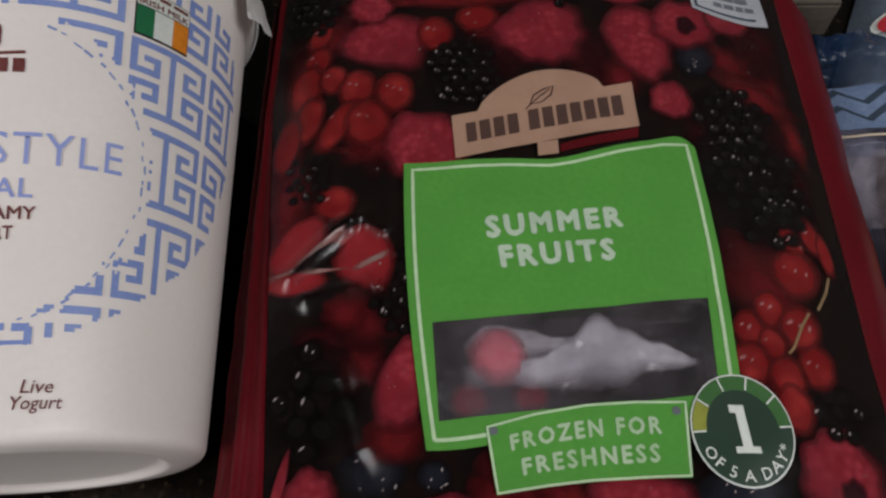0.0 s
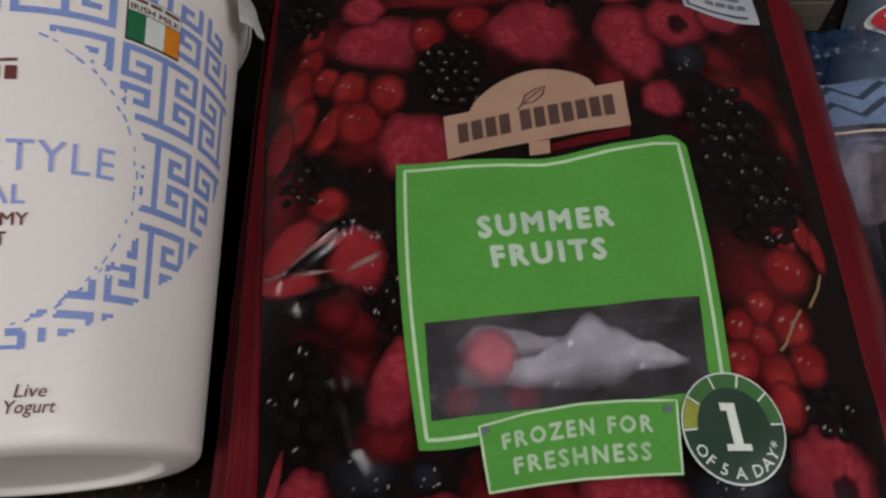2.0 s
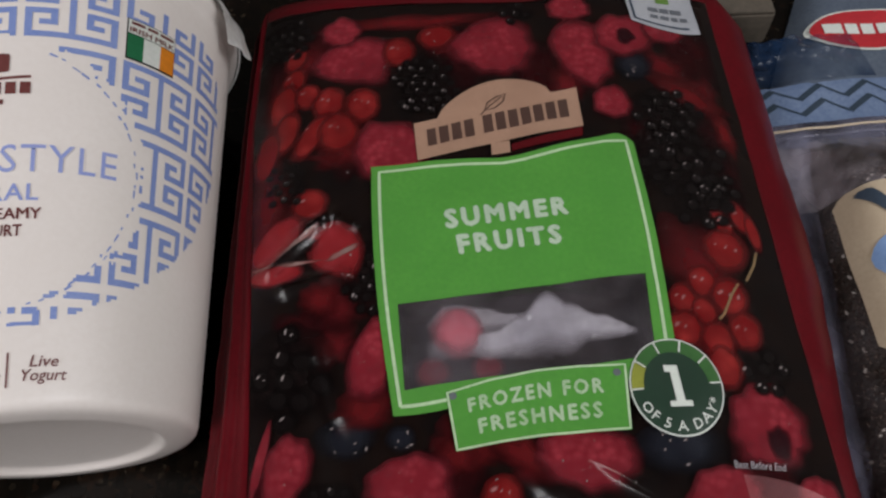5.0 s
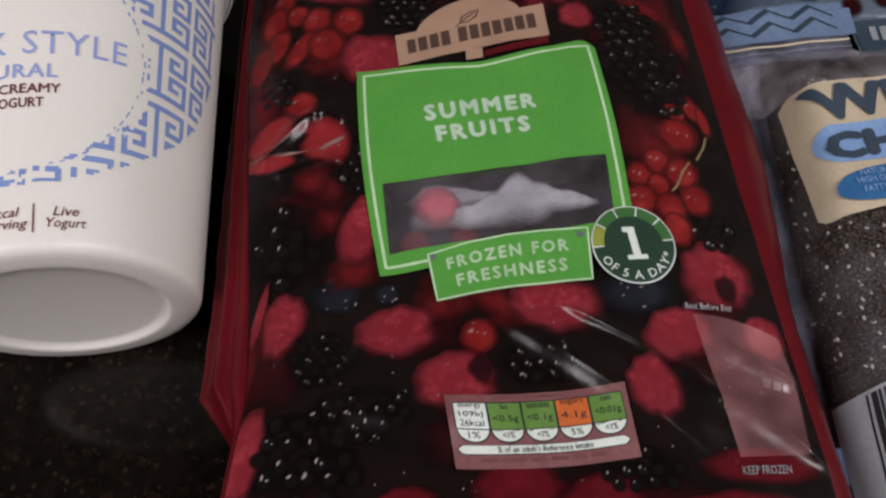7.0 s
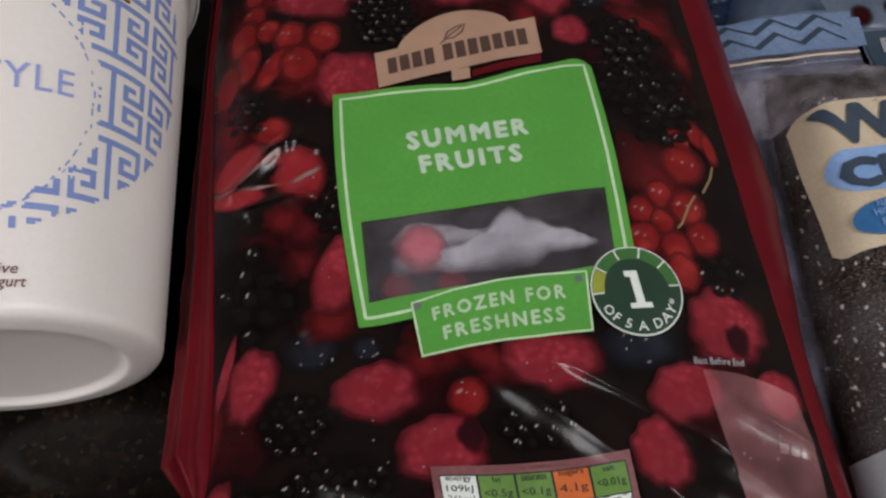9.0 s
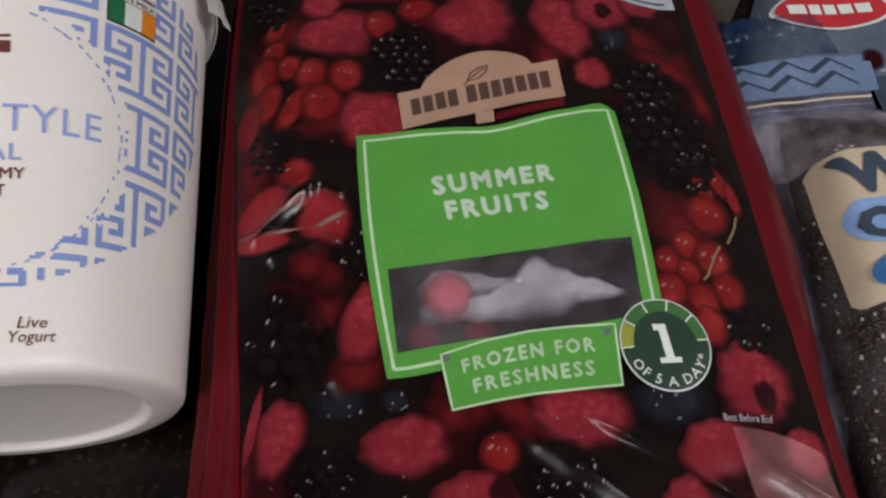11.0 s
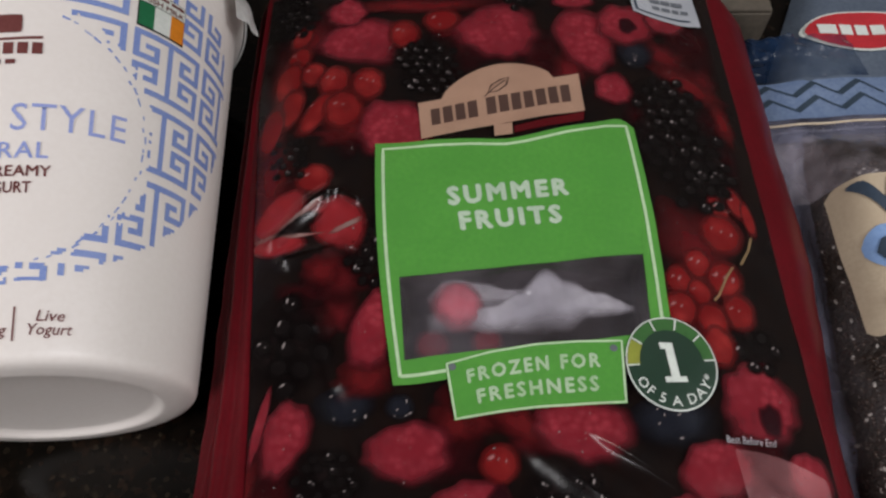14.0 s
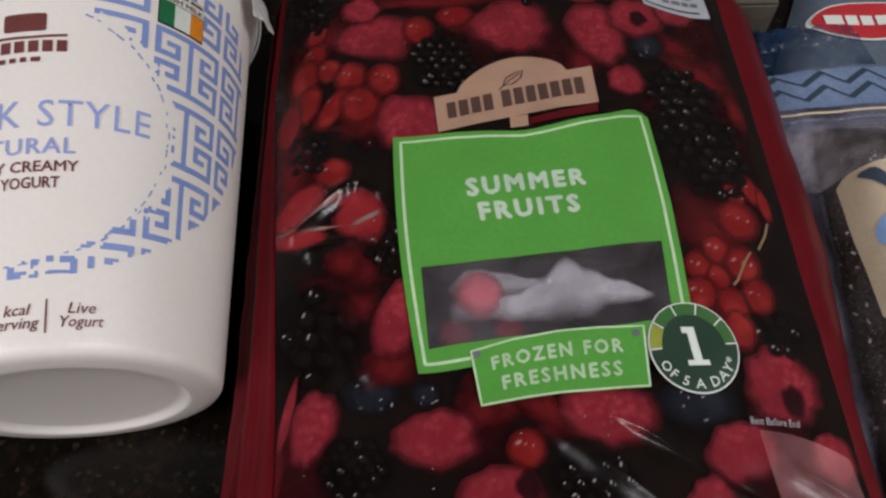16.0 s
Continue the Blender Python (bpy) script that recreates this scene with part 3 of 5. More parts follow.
def bag_top(x, y):
    """Height of the bag's front, lying face up."""
    u = (2 * x - BAG_L - BAG_R) / (BAG_R - BAG_L)
    z = 0.0487 - 0.0065 * abs(u) ** 5
    for end, reach, drop in ((BAG_F, 0.035, 0.026), (BAG_B, 0.022, 0.012)):
        k = max(0.0, 1 - abs(y - end) / reach)
        z -= drop * k * k
    z += 0.0013 * noise.noise((x * 26, y * 22, 0.3)) + 0.0006 * noise.noise((x * 70, y * 70, 4.0))
    z -= 0.004 * math.exp(-((x + 0.015) / 0.03) ** 2 - ((y - 0.05) / 0.03) ** 2)
    for a, b, height, width in CREASES:
        d, k = seg_distance(x, y, a, b)
        if d < 3 * width:
            z += height * math.exp(-(d / width) ** 2) * min(1.0, k / 0.18 + 0.1, (1 - k) / 0.12 + 0.1)
    return z


def in_window(x, y, inset=0.0015):
    """1 inside the label's see-through window, 0 outside, soft at its edge."""
    n, depth = 4, 1.0
    for i in range(n):
        a, b = WINDOW_Q[i], WINDOW_Q[(i + 1) % n]
        ex, ey = b[0] - a[0], b[1] - a[1]
        side = -(ex * (y - a[1]) - ey * (x - a[0])) / math.hypot(ex, ey)
        depth = min(depth, max(0.0, min(1.0, side / inset)))
    return depth


def on_skin(x, y, off):
    return Vector((x, y, bag_top(x, y) + off))


def on_bag(x, y, off):
    """Labels and lettering lie over the printed fruit."""
    return Vector((x, y, bag_top(x, y) + 0.00065 + off))


BAG_RNG = random.Random(11)
LAYER = [0.00016]


def printed(kind, material, x, y, w, h, turn=0.0, cone=0.0, bag=None, lumps=0.05, hole=None, knobs=0.0, rim=0.5):
    """One printed fruit on the bag's front. Millimetres; cone narrows its top."""
    LAYER[0] += 0.000005
    off, c, s = LAYER[0], math.cos(radians(turn)), math.sin(radians(turn))
    ph = BAG_RNG.random() * 50
    def place(r, a):
        k = r * (1.09 + lumps * 1.6 * noise.noise((math.cos(a) * 2.2, math.sin(a) * 2.2, ph)))
        k *= 1 + knobs * abs(math.sin(a * 4.5 + ph)) * r
        px, py = w / 2 * k * math.cos(a), h / 2 * k * math.sin(a)
        px *= 1 - cone * py / h
        qx, qy = (x + px * c - py * s) / 1000, (y + px * s + py * c) / 1000
        qx = max(bag_left(qy) + 0.0004, min(BAG_R - 0.0004, qx))
        return on_skin(qx, qy, off)
    # shading drawn into the print: darker at the fruit's lower right
    fruit = part(kind, blob(place, 56, 12, 0.36, radians(-65 - turn), rim=rim), material, bag)
    if hole:
        hx, hy, hr = hole
        def pit(r, a):
            q = hr * r * (1 + 0.35 * noise.noise((math.cos(a) * 1.5, math.sin(a) * 1.5, ph)))
            return on_skin((x + hx + q * math.cos(a)) / 1000, (y + hy + q * 1.25 * math.sin(a)) / 1000, off + 0.00008)
        part("hollow", blob(pit, 18, 6), HOLLOW, fruit)
    return fruit


def make_fruit_bag():
    bag = thing("frozen_fruit_bag", (0.035, 0.09, 0.0), "dark red plastic bag of frozen berries with a green label", "food bag")

    def front(s, t):
        y = BAG_F + (BAG_B - BAG_F) * t
        x = bag_left(y) + (BAG_R - bag_left(y)) * s
        return Vector((x, y, bag_top(x, y) - 0.0008 - 0.009 * in_window(x, y)))
    part("front_panel", sheet(front, 180, 300), FILM_DARK, bag, "dark glossy film printed with berries")

    def gusset(out):
        def fn(s, t):
            y = BAG_F + (BAG_B - BAG_F) * t
            edge = BAG_R if out > 0 else bag_left(y)
            top = bag_top(edge, y) - 0.0006
            ends = min(1.0, (y - BAG_F) / 0.04 + 0.35, (BAG_B + 0.004 - y) / 0.05 + 0.45)
            wob = 0.0011 * math.sin(s * 17 + 2.2 * noise.noise((y * 18, 1, 1))) + 0.0020 * noise.noise((y * 30, out * 40, s * 2.5)) + 0.0010 * noise.noise((y * 75, s * 5, 7.0))
            slim = max(0.0, min(1.0, (0.11 - y) / 0.09))
            pleat = 0.0
            if out > 0:
                bulge = (0.0215 - 0.0095 * slim * slim * (3 - 2 * slim)) * ends
            else:
                fold = max(0.0, min(1.0, y / 0.018))
                bulge = ((edge + 0.0672) * fold + 0.0055 * (1 - fold)) * ends
                pleat = 0.0022 * math.sin(s * 26 + y * 22 + 1.5 * noise.noise((y * 14, 3, s * 2))) * min(1.0, s * 4) * (0.4 + 0.6 * fold)
            low = min(0.012, top * 0.4)
            if s < 0.75:
                a = s / 0.75 * math.pi / 2
                return Vector((edge + out * (bulge * math.sin(a) + wob * s), y, low + (top - low) * math.cos(a) + pleat))
            k = (s - 0.75) / 0.25
            return Vector((edge + out * (bulge * (1 - 0.35 * k) + wob * s), y, low * (1 - k) + 0.0012 * k + pleat * (1 - k)))
        return fn
    part("gusset", sheet(gusset(1), 14, 120), GUSSET_RED, bag, "plain deep red side")
    part("gusset", sheet(gusset(-1), 40, 160), GUSSET_RED, bag, "pleated deep red side")
    part("back_panel", sheet(lambda s, t: Vector((BAG_L - 0.004 + (BAG_R - BAG_L + 0.008) * s, BAG_F + (BAG_B - BAG_F) * t, 0.0012)), 10, 12), GUSSET_RED, bag)
    part("top_seal", sheet(lambda s, t: Vector((BAG_L + 0.002 + (BAG_R - BAG_L - 0.004) * s, BAG_B - 0.001 + 0.026 * t,
         bag_top(BAG_L + (BAG_R - BAG_L) * s, BAG_B) * (1 - t) + 0.008 * t + 0.0006 + 0.0018 * math.sin(s * 31 + t * 2) * t + 0.0005 * math.sin(t * 60))), 60, 26), GUSSET_RED, bag, "crimped red top seal")
    part("bottom_seal", sheet(lambda s, t: Vector((BAG_L + 0.002 + (BAG_R - BAG_L - 0.004) * s, BAG_F + 0.001 - 0.014 * t,
         bag_top(BAG_L + (BAG_R - BAG_L) * s, BAG_F) * (1 - t) + 0.004 * t + 0.0006)), 60, 10), GUSSET_RED, bag, "crimped red bottom seal")

    part("header_print", sheet(lambda s, t: on_skin(BAG_L - 0.0024 + (BAG_R - BAG_L + 0.0018) * s, 0.2245 + 0.0010 * math.sin(s * 9) + (BAG_B - 0.2255) * t, 0.0008), 90, 14), GUSSET_RED, bag, "plain red printed header")

    # printed fruit, dark kinds first
    for x, y, w, h, turn in ((-46, 182, 20, 52, -10), (-34, 205, 24, 22, 0), (-20, 150, 24, 30, 20), (-46, 120, 20, 40, 0), (-30, 80, 26, 22, 0), (-38, 18, 28, 30, 0), (10, 30, 30, 22, 0),
                             (100, 20, 36, 36, 0), (30, -6, 40, 24, 0), (110, 190, 22, 40, 0), (112, 135, 18, 44, 0), (20, 190, 30, 40, 0), (52, 178, 20, 36, 0), (92, 155, 26, 30, 0), (60, -30, 60, 24, 0), (-30, -30, 36, 26, 0)):
        printed("printed_blur", BLUR_RED, x, y, w, h, turn, 0.1, bag, 0.3)
    for x, y, w, h, turn in ((20, 42, 26, 15, -20), (36, 34, 22, 14, -30), (-24, 74, 22, 16, 20), (-40, 196, 20, 24, 0), (-48, 172, 14, 34, 0), (-26, 148, 20, 14, 0), (-22, 88, 24, 20, 0),
                             (100, 184, 28, 16, -40), (112, 172, 16, 18, 0), (62, 178, 16, 22, 0), (98, 94, 30, 44, 0), (92, 64, 24, 18, 0), (20, 199, 22, 14, 0), (-47, 16, 8, 40, -8)):
        printed("printed_blur", MID_RED, x, y, w, h, turn, 0.1, bag, 0.3, rim=0.15)
    berries = ((7, 181, 25, 30, 4.6, 1.0), (-43.5, 138, 15, 20, 4.0, 0.8), (-13.5, 98, 15, 27, 4.4, 1.15), (97, 162, 26, 26, 5.5, 0.75), (98, 139, 36, 30, 6.4, 0.7), (105, 121, 24, 22, 6.4, 0.65),
               (-37, 64, 30, 33, 8.5, 0.8), (-23, 22, 20, 19, 4.2, 1.0), (109.5, 61, 20, 17, 6.0, 1.0), (-10, 3, 31, 17, 4.6, 1.1))
    berries += ((-28, -10, 36, 26, 6.6, 1.0), (46, 16, 24, 15, 4.5, 1.1), (70, -18.5, 22, 13, 5.0, 0.8), (-48, 210, 20, 22, 5.0, 0.8), (-18, -36, 34, 22, 6.0, 1.1), (44, -42, 26, 18, 6.0, 1.1), (44, 217, 18, 10, 5.0, 0.7))
    shine, spots = bmesh.new(), bmesh.new()
    shine_tone, spots_tone = shine.verts.layers.float.new("tone"), spots.verts.layers.float.new("tone")

    def daub(bm, tone, x, y, rx, ry, turn, off, bend=0.0, n=10):
        """A small soft-edged patch of ink; millimetres."""
        c, q = math.cos(turn), math.sin(turn)
        last = None
        for r in (0.0, 0.5, 1.0):
            ring = []
            for i in range(1 if r == 0 else n):
                a = 2 * math.pi * i / n
                px, py = rx * r * math.cos(a), ry * r * math.sin(a)
                py += bend * px * px / rx
                v = bm.verts.new(on_skin((x + px * c - py * q) / 1000, (y + px * q + py * c) / 1000, off))
                v[tone] = (0.0, 0.25, 1.0)[int(r * 2)]
                ring.append(v)
            for i in range(n if last else 0):
                j = (i + 1) % n
                bm.faces.new((last[0], ring[i], ring[j]) if len(last) == 1 else (last[i], ring[i], ring[j], last[j]))
            last = ring

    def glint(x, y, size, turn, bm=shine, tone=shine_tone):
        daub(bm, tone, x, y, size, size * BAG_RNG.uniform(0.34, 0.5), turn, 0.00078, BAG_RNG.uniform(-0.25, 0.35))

    for x, y, w, h, pitch, bright in berries:
        berry = printed("printed_blackberry", BLACKBERRY, x, y, w * 1.1, h * 1.1, 0, 0.05, bag, 0.12, rim=0.3)
        bm = bmesh.new()
        tone = bm.verts.layers.float.new("tone")
        rows = int(h / pitch / 0.87) + 1
        for j in range(-rows // 2, rows // 2 + 1):
            for i in range(-int(w / pitch / 2) - 1, int(w / pitch / 2) + 2):
                px = (i + 0.5 * (j % 2)) * pitch + BAG_RNG.uniform(-0.18, 0.18) * pitch
                py = j * pitch * 0.87 + BAG_RNG.uniform(-0.18, 0.18) * pitch
                edge = (px / w * 2) ** 2 + (py / h * 2) ** 2
                if edge > 1.0 or not bag_left((y + py) / 1000) + 0.003 < (x + px) / 1000 < BAG_R - 0.003:
                    continue
                daub(bm, tone, x + px, y + py, pitch * 0.56, pitch * 0.5, BAG_RNG.uniform(0, 3), 0.00070 + BAG_RNG.uniform(0, 0.00003))
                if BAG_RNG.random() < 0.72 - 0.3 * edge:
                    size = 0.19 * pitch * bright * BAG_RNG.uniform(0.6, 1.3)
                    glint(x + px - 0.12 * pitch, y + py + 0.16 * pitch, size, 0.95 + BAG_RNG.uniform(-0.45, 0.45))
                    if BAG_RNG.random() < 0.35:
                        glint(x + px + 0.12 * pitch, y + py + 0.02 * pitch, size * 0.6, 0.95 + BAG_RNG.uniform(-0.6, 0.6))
        part("drupelets", bm, DRUPELET, berry)
    for x, y, w, h in ((79, 37, 27, 17), (-18, 45, 20, 15), (88.5, 186, 15, 18), (-2, 44, 10, 9)):
        printed("printed_blueberry", BLUEBERRY, x, y, w, h, 0, 0.0, bag, 0.06, rim=0.3)
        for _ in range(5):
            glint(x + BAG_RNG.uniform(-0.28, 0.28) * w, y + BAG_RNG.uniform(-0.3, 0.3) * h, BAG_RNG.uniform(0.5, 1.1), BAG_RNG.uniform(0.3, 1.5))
    for x, y, w, h, turn in ((-12.5, 53, 21, 15, 0), (17, 38, 23, 13, -8), (14.5, 37, 15, 13, 0), (-28, 90, 15, 13, -15), (-20.5, 151, 18, 19, 0), (96, 64, 12, 20, 0), (-49, 128, 14, 44, 0), (6, 214, 76, 9, 0), (109, 168.5, 34, 12, -38), (34, 37, 22, 11, -30), (117, 152, 9, 24, 6)):
        printed("printed_blur", SOFT_RED, x, y, w, h, turn, 0.1, bag, 0.25, rim=0.15)
    for x, y, w, h, turn, cone in ((-20, 194, 25, 34, 88, 0.7), (34.5, 198, 31, 34, 88, 0.45), (-6, 149, 27, 30, 40, 0.45), (70, 192, 21, 36, 12, -0.35), (77.5, 168, 14, 17, 8, 0.1), (-25.5, 211, 17, 16, 0, 0.2), (66.5, 218, 18, 15, 0, 0.1),
                                   (-36, 34, 14, 24, -12, -0.25), (-44.2, 38, 3.6, 25, -8, 0.3), (-11.5, 69, 14, 28, -10, 0.6), (0.5, 29.5, 19, 26, 84, 0.3), (52.5, 35, 20, 30, 80, 0.2)):
        printed("printed_raspberry", RASPBERRY, x, y, w, h, turn, cone, bag, 0.10, knobs=0.05)
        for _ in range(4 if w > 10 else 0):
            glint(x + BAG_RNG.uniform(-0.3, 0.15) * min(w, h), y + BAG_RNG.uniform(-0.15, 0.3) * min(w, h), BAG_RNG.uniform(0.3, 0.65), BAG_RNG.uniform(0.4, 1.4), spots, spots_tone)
    for x, y, w, h, turn, cone in ((89, 22.5, 24, 18, 20, 0.2), (78.5, 5.5, 15, 21, 20, 0.2), (106, -19.5, 35, 11, -4, 0.1), (35.5, -22, 27, 15, 0, 0.1), (58.5, -26, 24, 14, 5, 0.1), (95, -32, 40, 12, 0, 0.1), (-45, -9, 11, 30, -12, 0.15),
                                   (117, 21, 14, 16, 0, 0.1), (12, -48, 24, 20, 80, 0.3), (80, -44, 24, 22, 10, 0.3), (112, -46, 20, 20, 0, 0.2), (2, -24.5, 19, 10, 8, 0.2)):
        printed("printed_raspberry", DEEP_RASPBERRY if y < -15 else RASPBERRY, x, y, w, h, turn, cone, bag, 0.10, knobs=0.05)
    for x, y, w, h, hole in ((86.5, 202, 24, 23, (0.5, 0.5, 4.2)), (106.5, 42.5, 24, 26, (1.5, -3.5, 4.4)), (19, 11, 25, 20, (7.5, 4.5, 4.6)), (103, 206, 17, 17, None)):
        printed("printed_raspberry", RASPBERRY, x, y, w, h, 0, 0.1, bag, 0.10, hole=hole, knobs=0.07)
    # last value: how many pale highlight spots are drawn on the skin
    for x, y, w, h, turn, shines in ((-43.5, 198.5, 9, 15, -25, 1), (-44, 186.5, 10, 17, -20, 1), (-47, 174, 13, 25, -8, 0), (-37.5, 178, 11, 14, 0, 1), (-29, 173, 14, 18, 0, 2), (-35, 157.5, 10, 26, -28, 1), (-45, 160.5, 11, 23, -8, 0),
                                     (-51.5, 150, 10, 28, -6, 0), (-24.5, 158.5, 17, 21, 0, 2), (-16, 171, 14, 18.5, 0, 3), (-2.5, 198, 14, 17, 0, 2), (12.5, 205, 16, 14, 0, 1), (-33.5, 127.5, 14, 14, -25, 1), (27, 25.5, 12.5, 13, 0, 3)):
        printed("printed_redcurrant", CURRANT, x, y, w, h, turn, 0.0, bag, 0.05, rim=0.35)
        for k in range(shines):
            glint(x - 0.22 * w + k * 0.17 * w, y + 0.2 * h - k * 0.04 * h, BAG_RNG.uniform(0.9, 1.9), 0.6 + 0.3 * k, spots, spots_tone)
    for x, y, w, h, turn, shines in ((107.5, 113.5, 7, 13, 20, 1), (114, 116, 7, 15, 12, 1), (117.5, 110, 5, 16, 6, 0), (106.5, 103, 16.5, 18, 0, 3), (96, 91.5, 11, 13, 0, 2), (88.5, 85, 10, 13, 0, 2), (104, 85.5, 13.5, 16, 0, 3), (94.5, 80.5, 9, 12, 0, 1),
                                     (106.5, 73.5, 12, 14.5, 0, 2), (87.5, 74.5, 13, 14.5, 0, 2), (97, 70, 12, 15, 0, 0), (97, 61, 12, 16, 0, 0)):
        printed("printed_redcurrant", CURRANT, x, y, w, h, turn, 0.0, bag, 0.05, rim=0.35)
        for k in range(shines):
            glint(x - 0.22 * w + k * 0.2 * w, y + 0.18 * h - k * 0.06 * h, BAG_RNG.uniform(0.9, 1.9), 0.6 + 0.3 * k, spots, spots_tone)
    for x, y, w, h, turn, cone in ((-44, 112, 17, 25, -28, 0.3), (-44, 101, 20, 9, 4, 0.0), (-23, 107, 18, 23, 28, -0.5)):
        printed("printed_strawberry", STRAW, x, y, w, h, turn, cone, bag)
    # glare of the creased film, painted as pale streaks over the strawberries
    for x, y, w, h, turn in ((-42, 104.5, 24, 1.8, 4), (-37, 112, 21, 3.2, 40), (-21, 108, 13, 2.6, 28)):
        printed("printed_flesh", CREASE_GLARE, x, y, w, h, turn, 0.0, bag, 0.3)
    # dark streak painted in as shade beside that glare
    printed("printed_shadow", BLACKBERRY, -38, 108, 20, 4.5, 32, 0.0, bag, 0.2)
    part("printed_stalk", ribbon([(0.0985, 0.0785), (0.1005, 0.0805), (0.1045, 0.0875), (0.1075, 0.0915)], 0.0008, lambda x, y: on_bag(x, y, 0.00034)), STALK, bag)
    part("printed_stalk", ribbon([(0.1105, 0.0925), (0.1145, 0.0985), (0.1165, 0.1035)], 0.0008, lambda x, y: on_bag(x, y, 0.00034)), STALK, bag)

    # loose glints between the fruit; the last group paints film sparkle by the date panel
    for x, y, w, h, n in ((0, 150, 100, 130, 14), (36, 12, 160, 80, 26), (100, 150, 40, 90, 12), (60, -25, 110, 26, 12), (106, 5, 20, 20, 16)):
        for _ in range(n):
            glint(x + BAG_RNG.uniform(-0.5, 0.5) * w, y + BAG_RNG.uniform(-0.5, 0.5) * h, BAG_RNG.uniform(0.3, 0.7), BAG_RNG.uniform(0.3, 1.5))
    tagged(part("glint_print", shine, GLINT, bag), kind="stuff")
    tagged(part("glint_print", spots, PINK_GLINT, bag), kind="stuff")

    # green label with its window
    lab = ((-0.0126, 0.1417), (0.0815, 0.1535), (0.0822, 0.0610), (-0.0045, 0.0513))
    def lab_xy(s, t):
        x, y = corners(lab, s, t)
        x += -0.0018 * math.sin(math.pi * t) * (1 - s) + 0.0016 * math.sin(math.pi * t) * s
        y += (-0.0022 * math.sin(math.pi * s) + 0.0012 * math.sin(2.4 * math.pi * s + 0.8)) * t - 0.0014 * math.sin(math.pi * s) * (1 - t)
        y -= 0.006 * t * max(0.0, (s - 0.93) / 0.07) ** 2 + 0.0005 * math.sin(s * 15)
        return x, y
    bm = bmesh.new()
    tl, tr, br, bl = WINDOW_Q
    for o0, o1, i0, i1, n in (((0, 1), (1, 1), tl, tr, 16), ((1, 1), (1, 0), tr, br, 5), ((1, 0), (0, 0), br, bl, 4), ((0, 0), (0, 1), bl, tl, 5)):
        def frame_patch(s, t):
            a = lab_xy(o0[0] + (o1[0] - o0[0]) * s, o0[1] + (o1[1] - o0[1]) * s)
            b = (i0[0] + (i1[0] - i0[0]) * s, i0[1] + (i1[1] - i0[1]) * s)
            return on_bag(b[0] + (a[0] - b[0]) * t, b[1] + (a[1] - b[1]) * t, 0.00050)
        piece = sheet(frame_patch, 44, n)
        me = bpy.data.meshes.new("piece")
        piece.to_mesh(me)
        bm.from_mesh(me)
        bpy.data.meshes.remove(me)
        piece.free()
    bmesh.ops.remove_doubles(bm, verts=bm.verts[:], dist=1e-5)
    bmesh.ops.recalc_face_normals(bm, faces=bm.faces[:])
    label = part("label", bm, LABEL_GREEN, bag, "leaf green printed label")
    loop = [lab_xy(0.030, 0.03 + 0.94 * k / 12) for k in range(13)] + [lab_xy(0.030 + 0.94 * k / 12, 0.972) for k in range(1, 13)] + [lab_xy(0.970, 0.972 - 0.87 * k / 12) for k in range(1, 13)]
    part("rule", ribbon(loop[::1], 0.0011, lambda x, y: on_bag(x, y, 0.00066)), PALE_GREEN, label)
    part("rule", ribbon([lab_xy(0.030 + 0.20 * k / 5, 0.030) for k in range(6)], 0.0011, lambda x, y: on_bag(x, y, 0.00066)), PALE_GREEN, label)
    def words(text, q, off=0.00070, **kw):
        q = [(a / 1000, b / 1000) for a, b in q]
        return letters(text, lambda s, t: on_bag(*corners(q, s, t), off), **kw)
    part("lettering", words("SUMMER", ((13, 121.8), (54.7, 125.8), (54.9, 119.2), (13.8, 115.1)), bold=0.055, spacing=1.3), TEXT_WHITE, label, "white word SUMMER")
    part("lettering", words("FRUITS", ((17, 112.0), (51.1, 114.2), (51.4, 107.6), (17.8, 105.3)), bold=0.055, spacing=1.3), TEXT_WHITE, label, "white word FRUITS")

    # kraft badge above the label; brand shown as plain bars
    band = ((0.0028, 0.1615), (0.0643, 0.1760), (0.0649, 0.1575), (0.0041, 0.1443))
    def band_fn(off):
        return lambda s, t: on_bag(*corners(band, s, t), off)
    kraft = part("kraft_badge", sheet(lambda s, t: band_fn(0.00060)(s, t), 30, 10), KRAFT, bag, "tan kraft paper printed badge")
    def arch(s, t):
        x, y = corners(band, 0.14 + 0.70 * s, 1.0)
        return on_bag(x, y - 0.001 + (0.001 + 0.0118 * math.sin(math.pi * s) ** 0.62) * t, 0.00056)
    part("arch", sheet(arch, 24, 8), KRAFT, kraft)
    part("stem", sheet(lambda s, t: on_bag(0.0306 + 0.0067 * s, 0.1448 + 0.0052 * t + 0.001 * s, 0.00078), 3, 2), KRAFT, kraft)
    for span in ((0.0, 0.19), (0.26, 0.46), (0.53, 0.73), (0.80, 1.0)):
        part("brand_bar", bars(lambda s, t: band_fn(0.00080)(0.07 + 0.28 * s, 0.29 + 0.46 * t), [span], 3), KRAFT_BROWN, kraft)
    for k in range(7):
        part("brand_bar", bars(lambda s, t: band_fn(0.00080)(0.40 + 0.54 * s, 0.29 + 0.46 * t), [(k / 7 + 0.012, k / 7 + 0.118)], 3), KRAFT_BROWN, kraft)
    leaf = [(0.0290, 0.1655), (0.0305, 0.1695), (0.0340, 0.1720), (0.0372, 0.1732), (0.0362, 0.1695), (0.0330, 0.1665)]
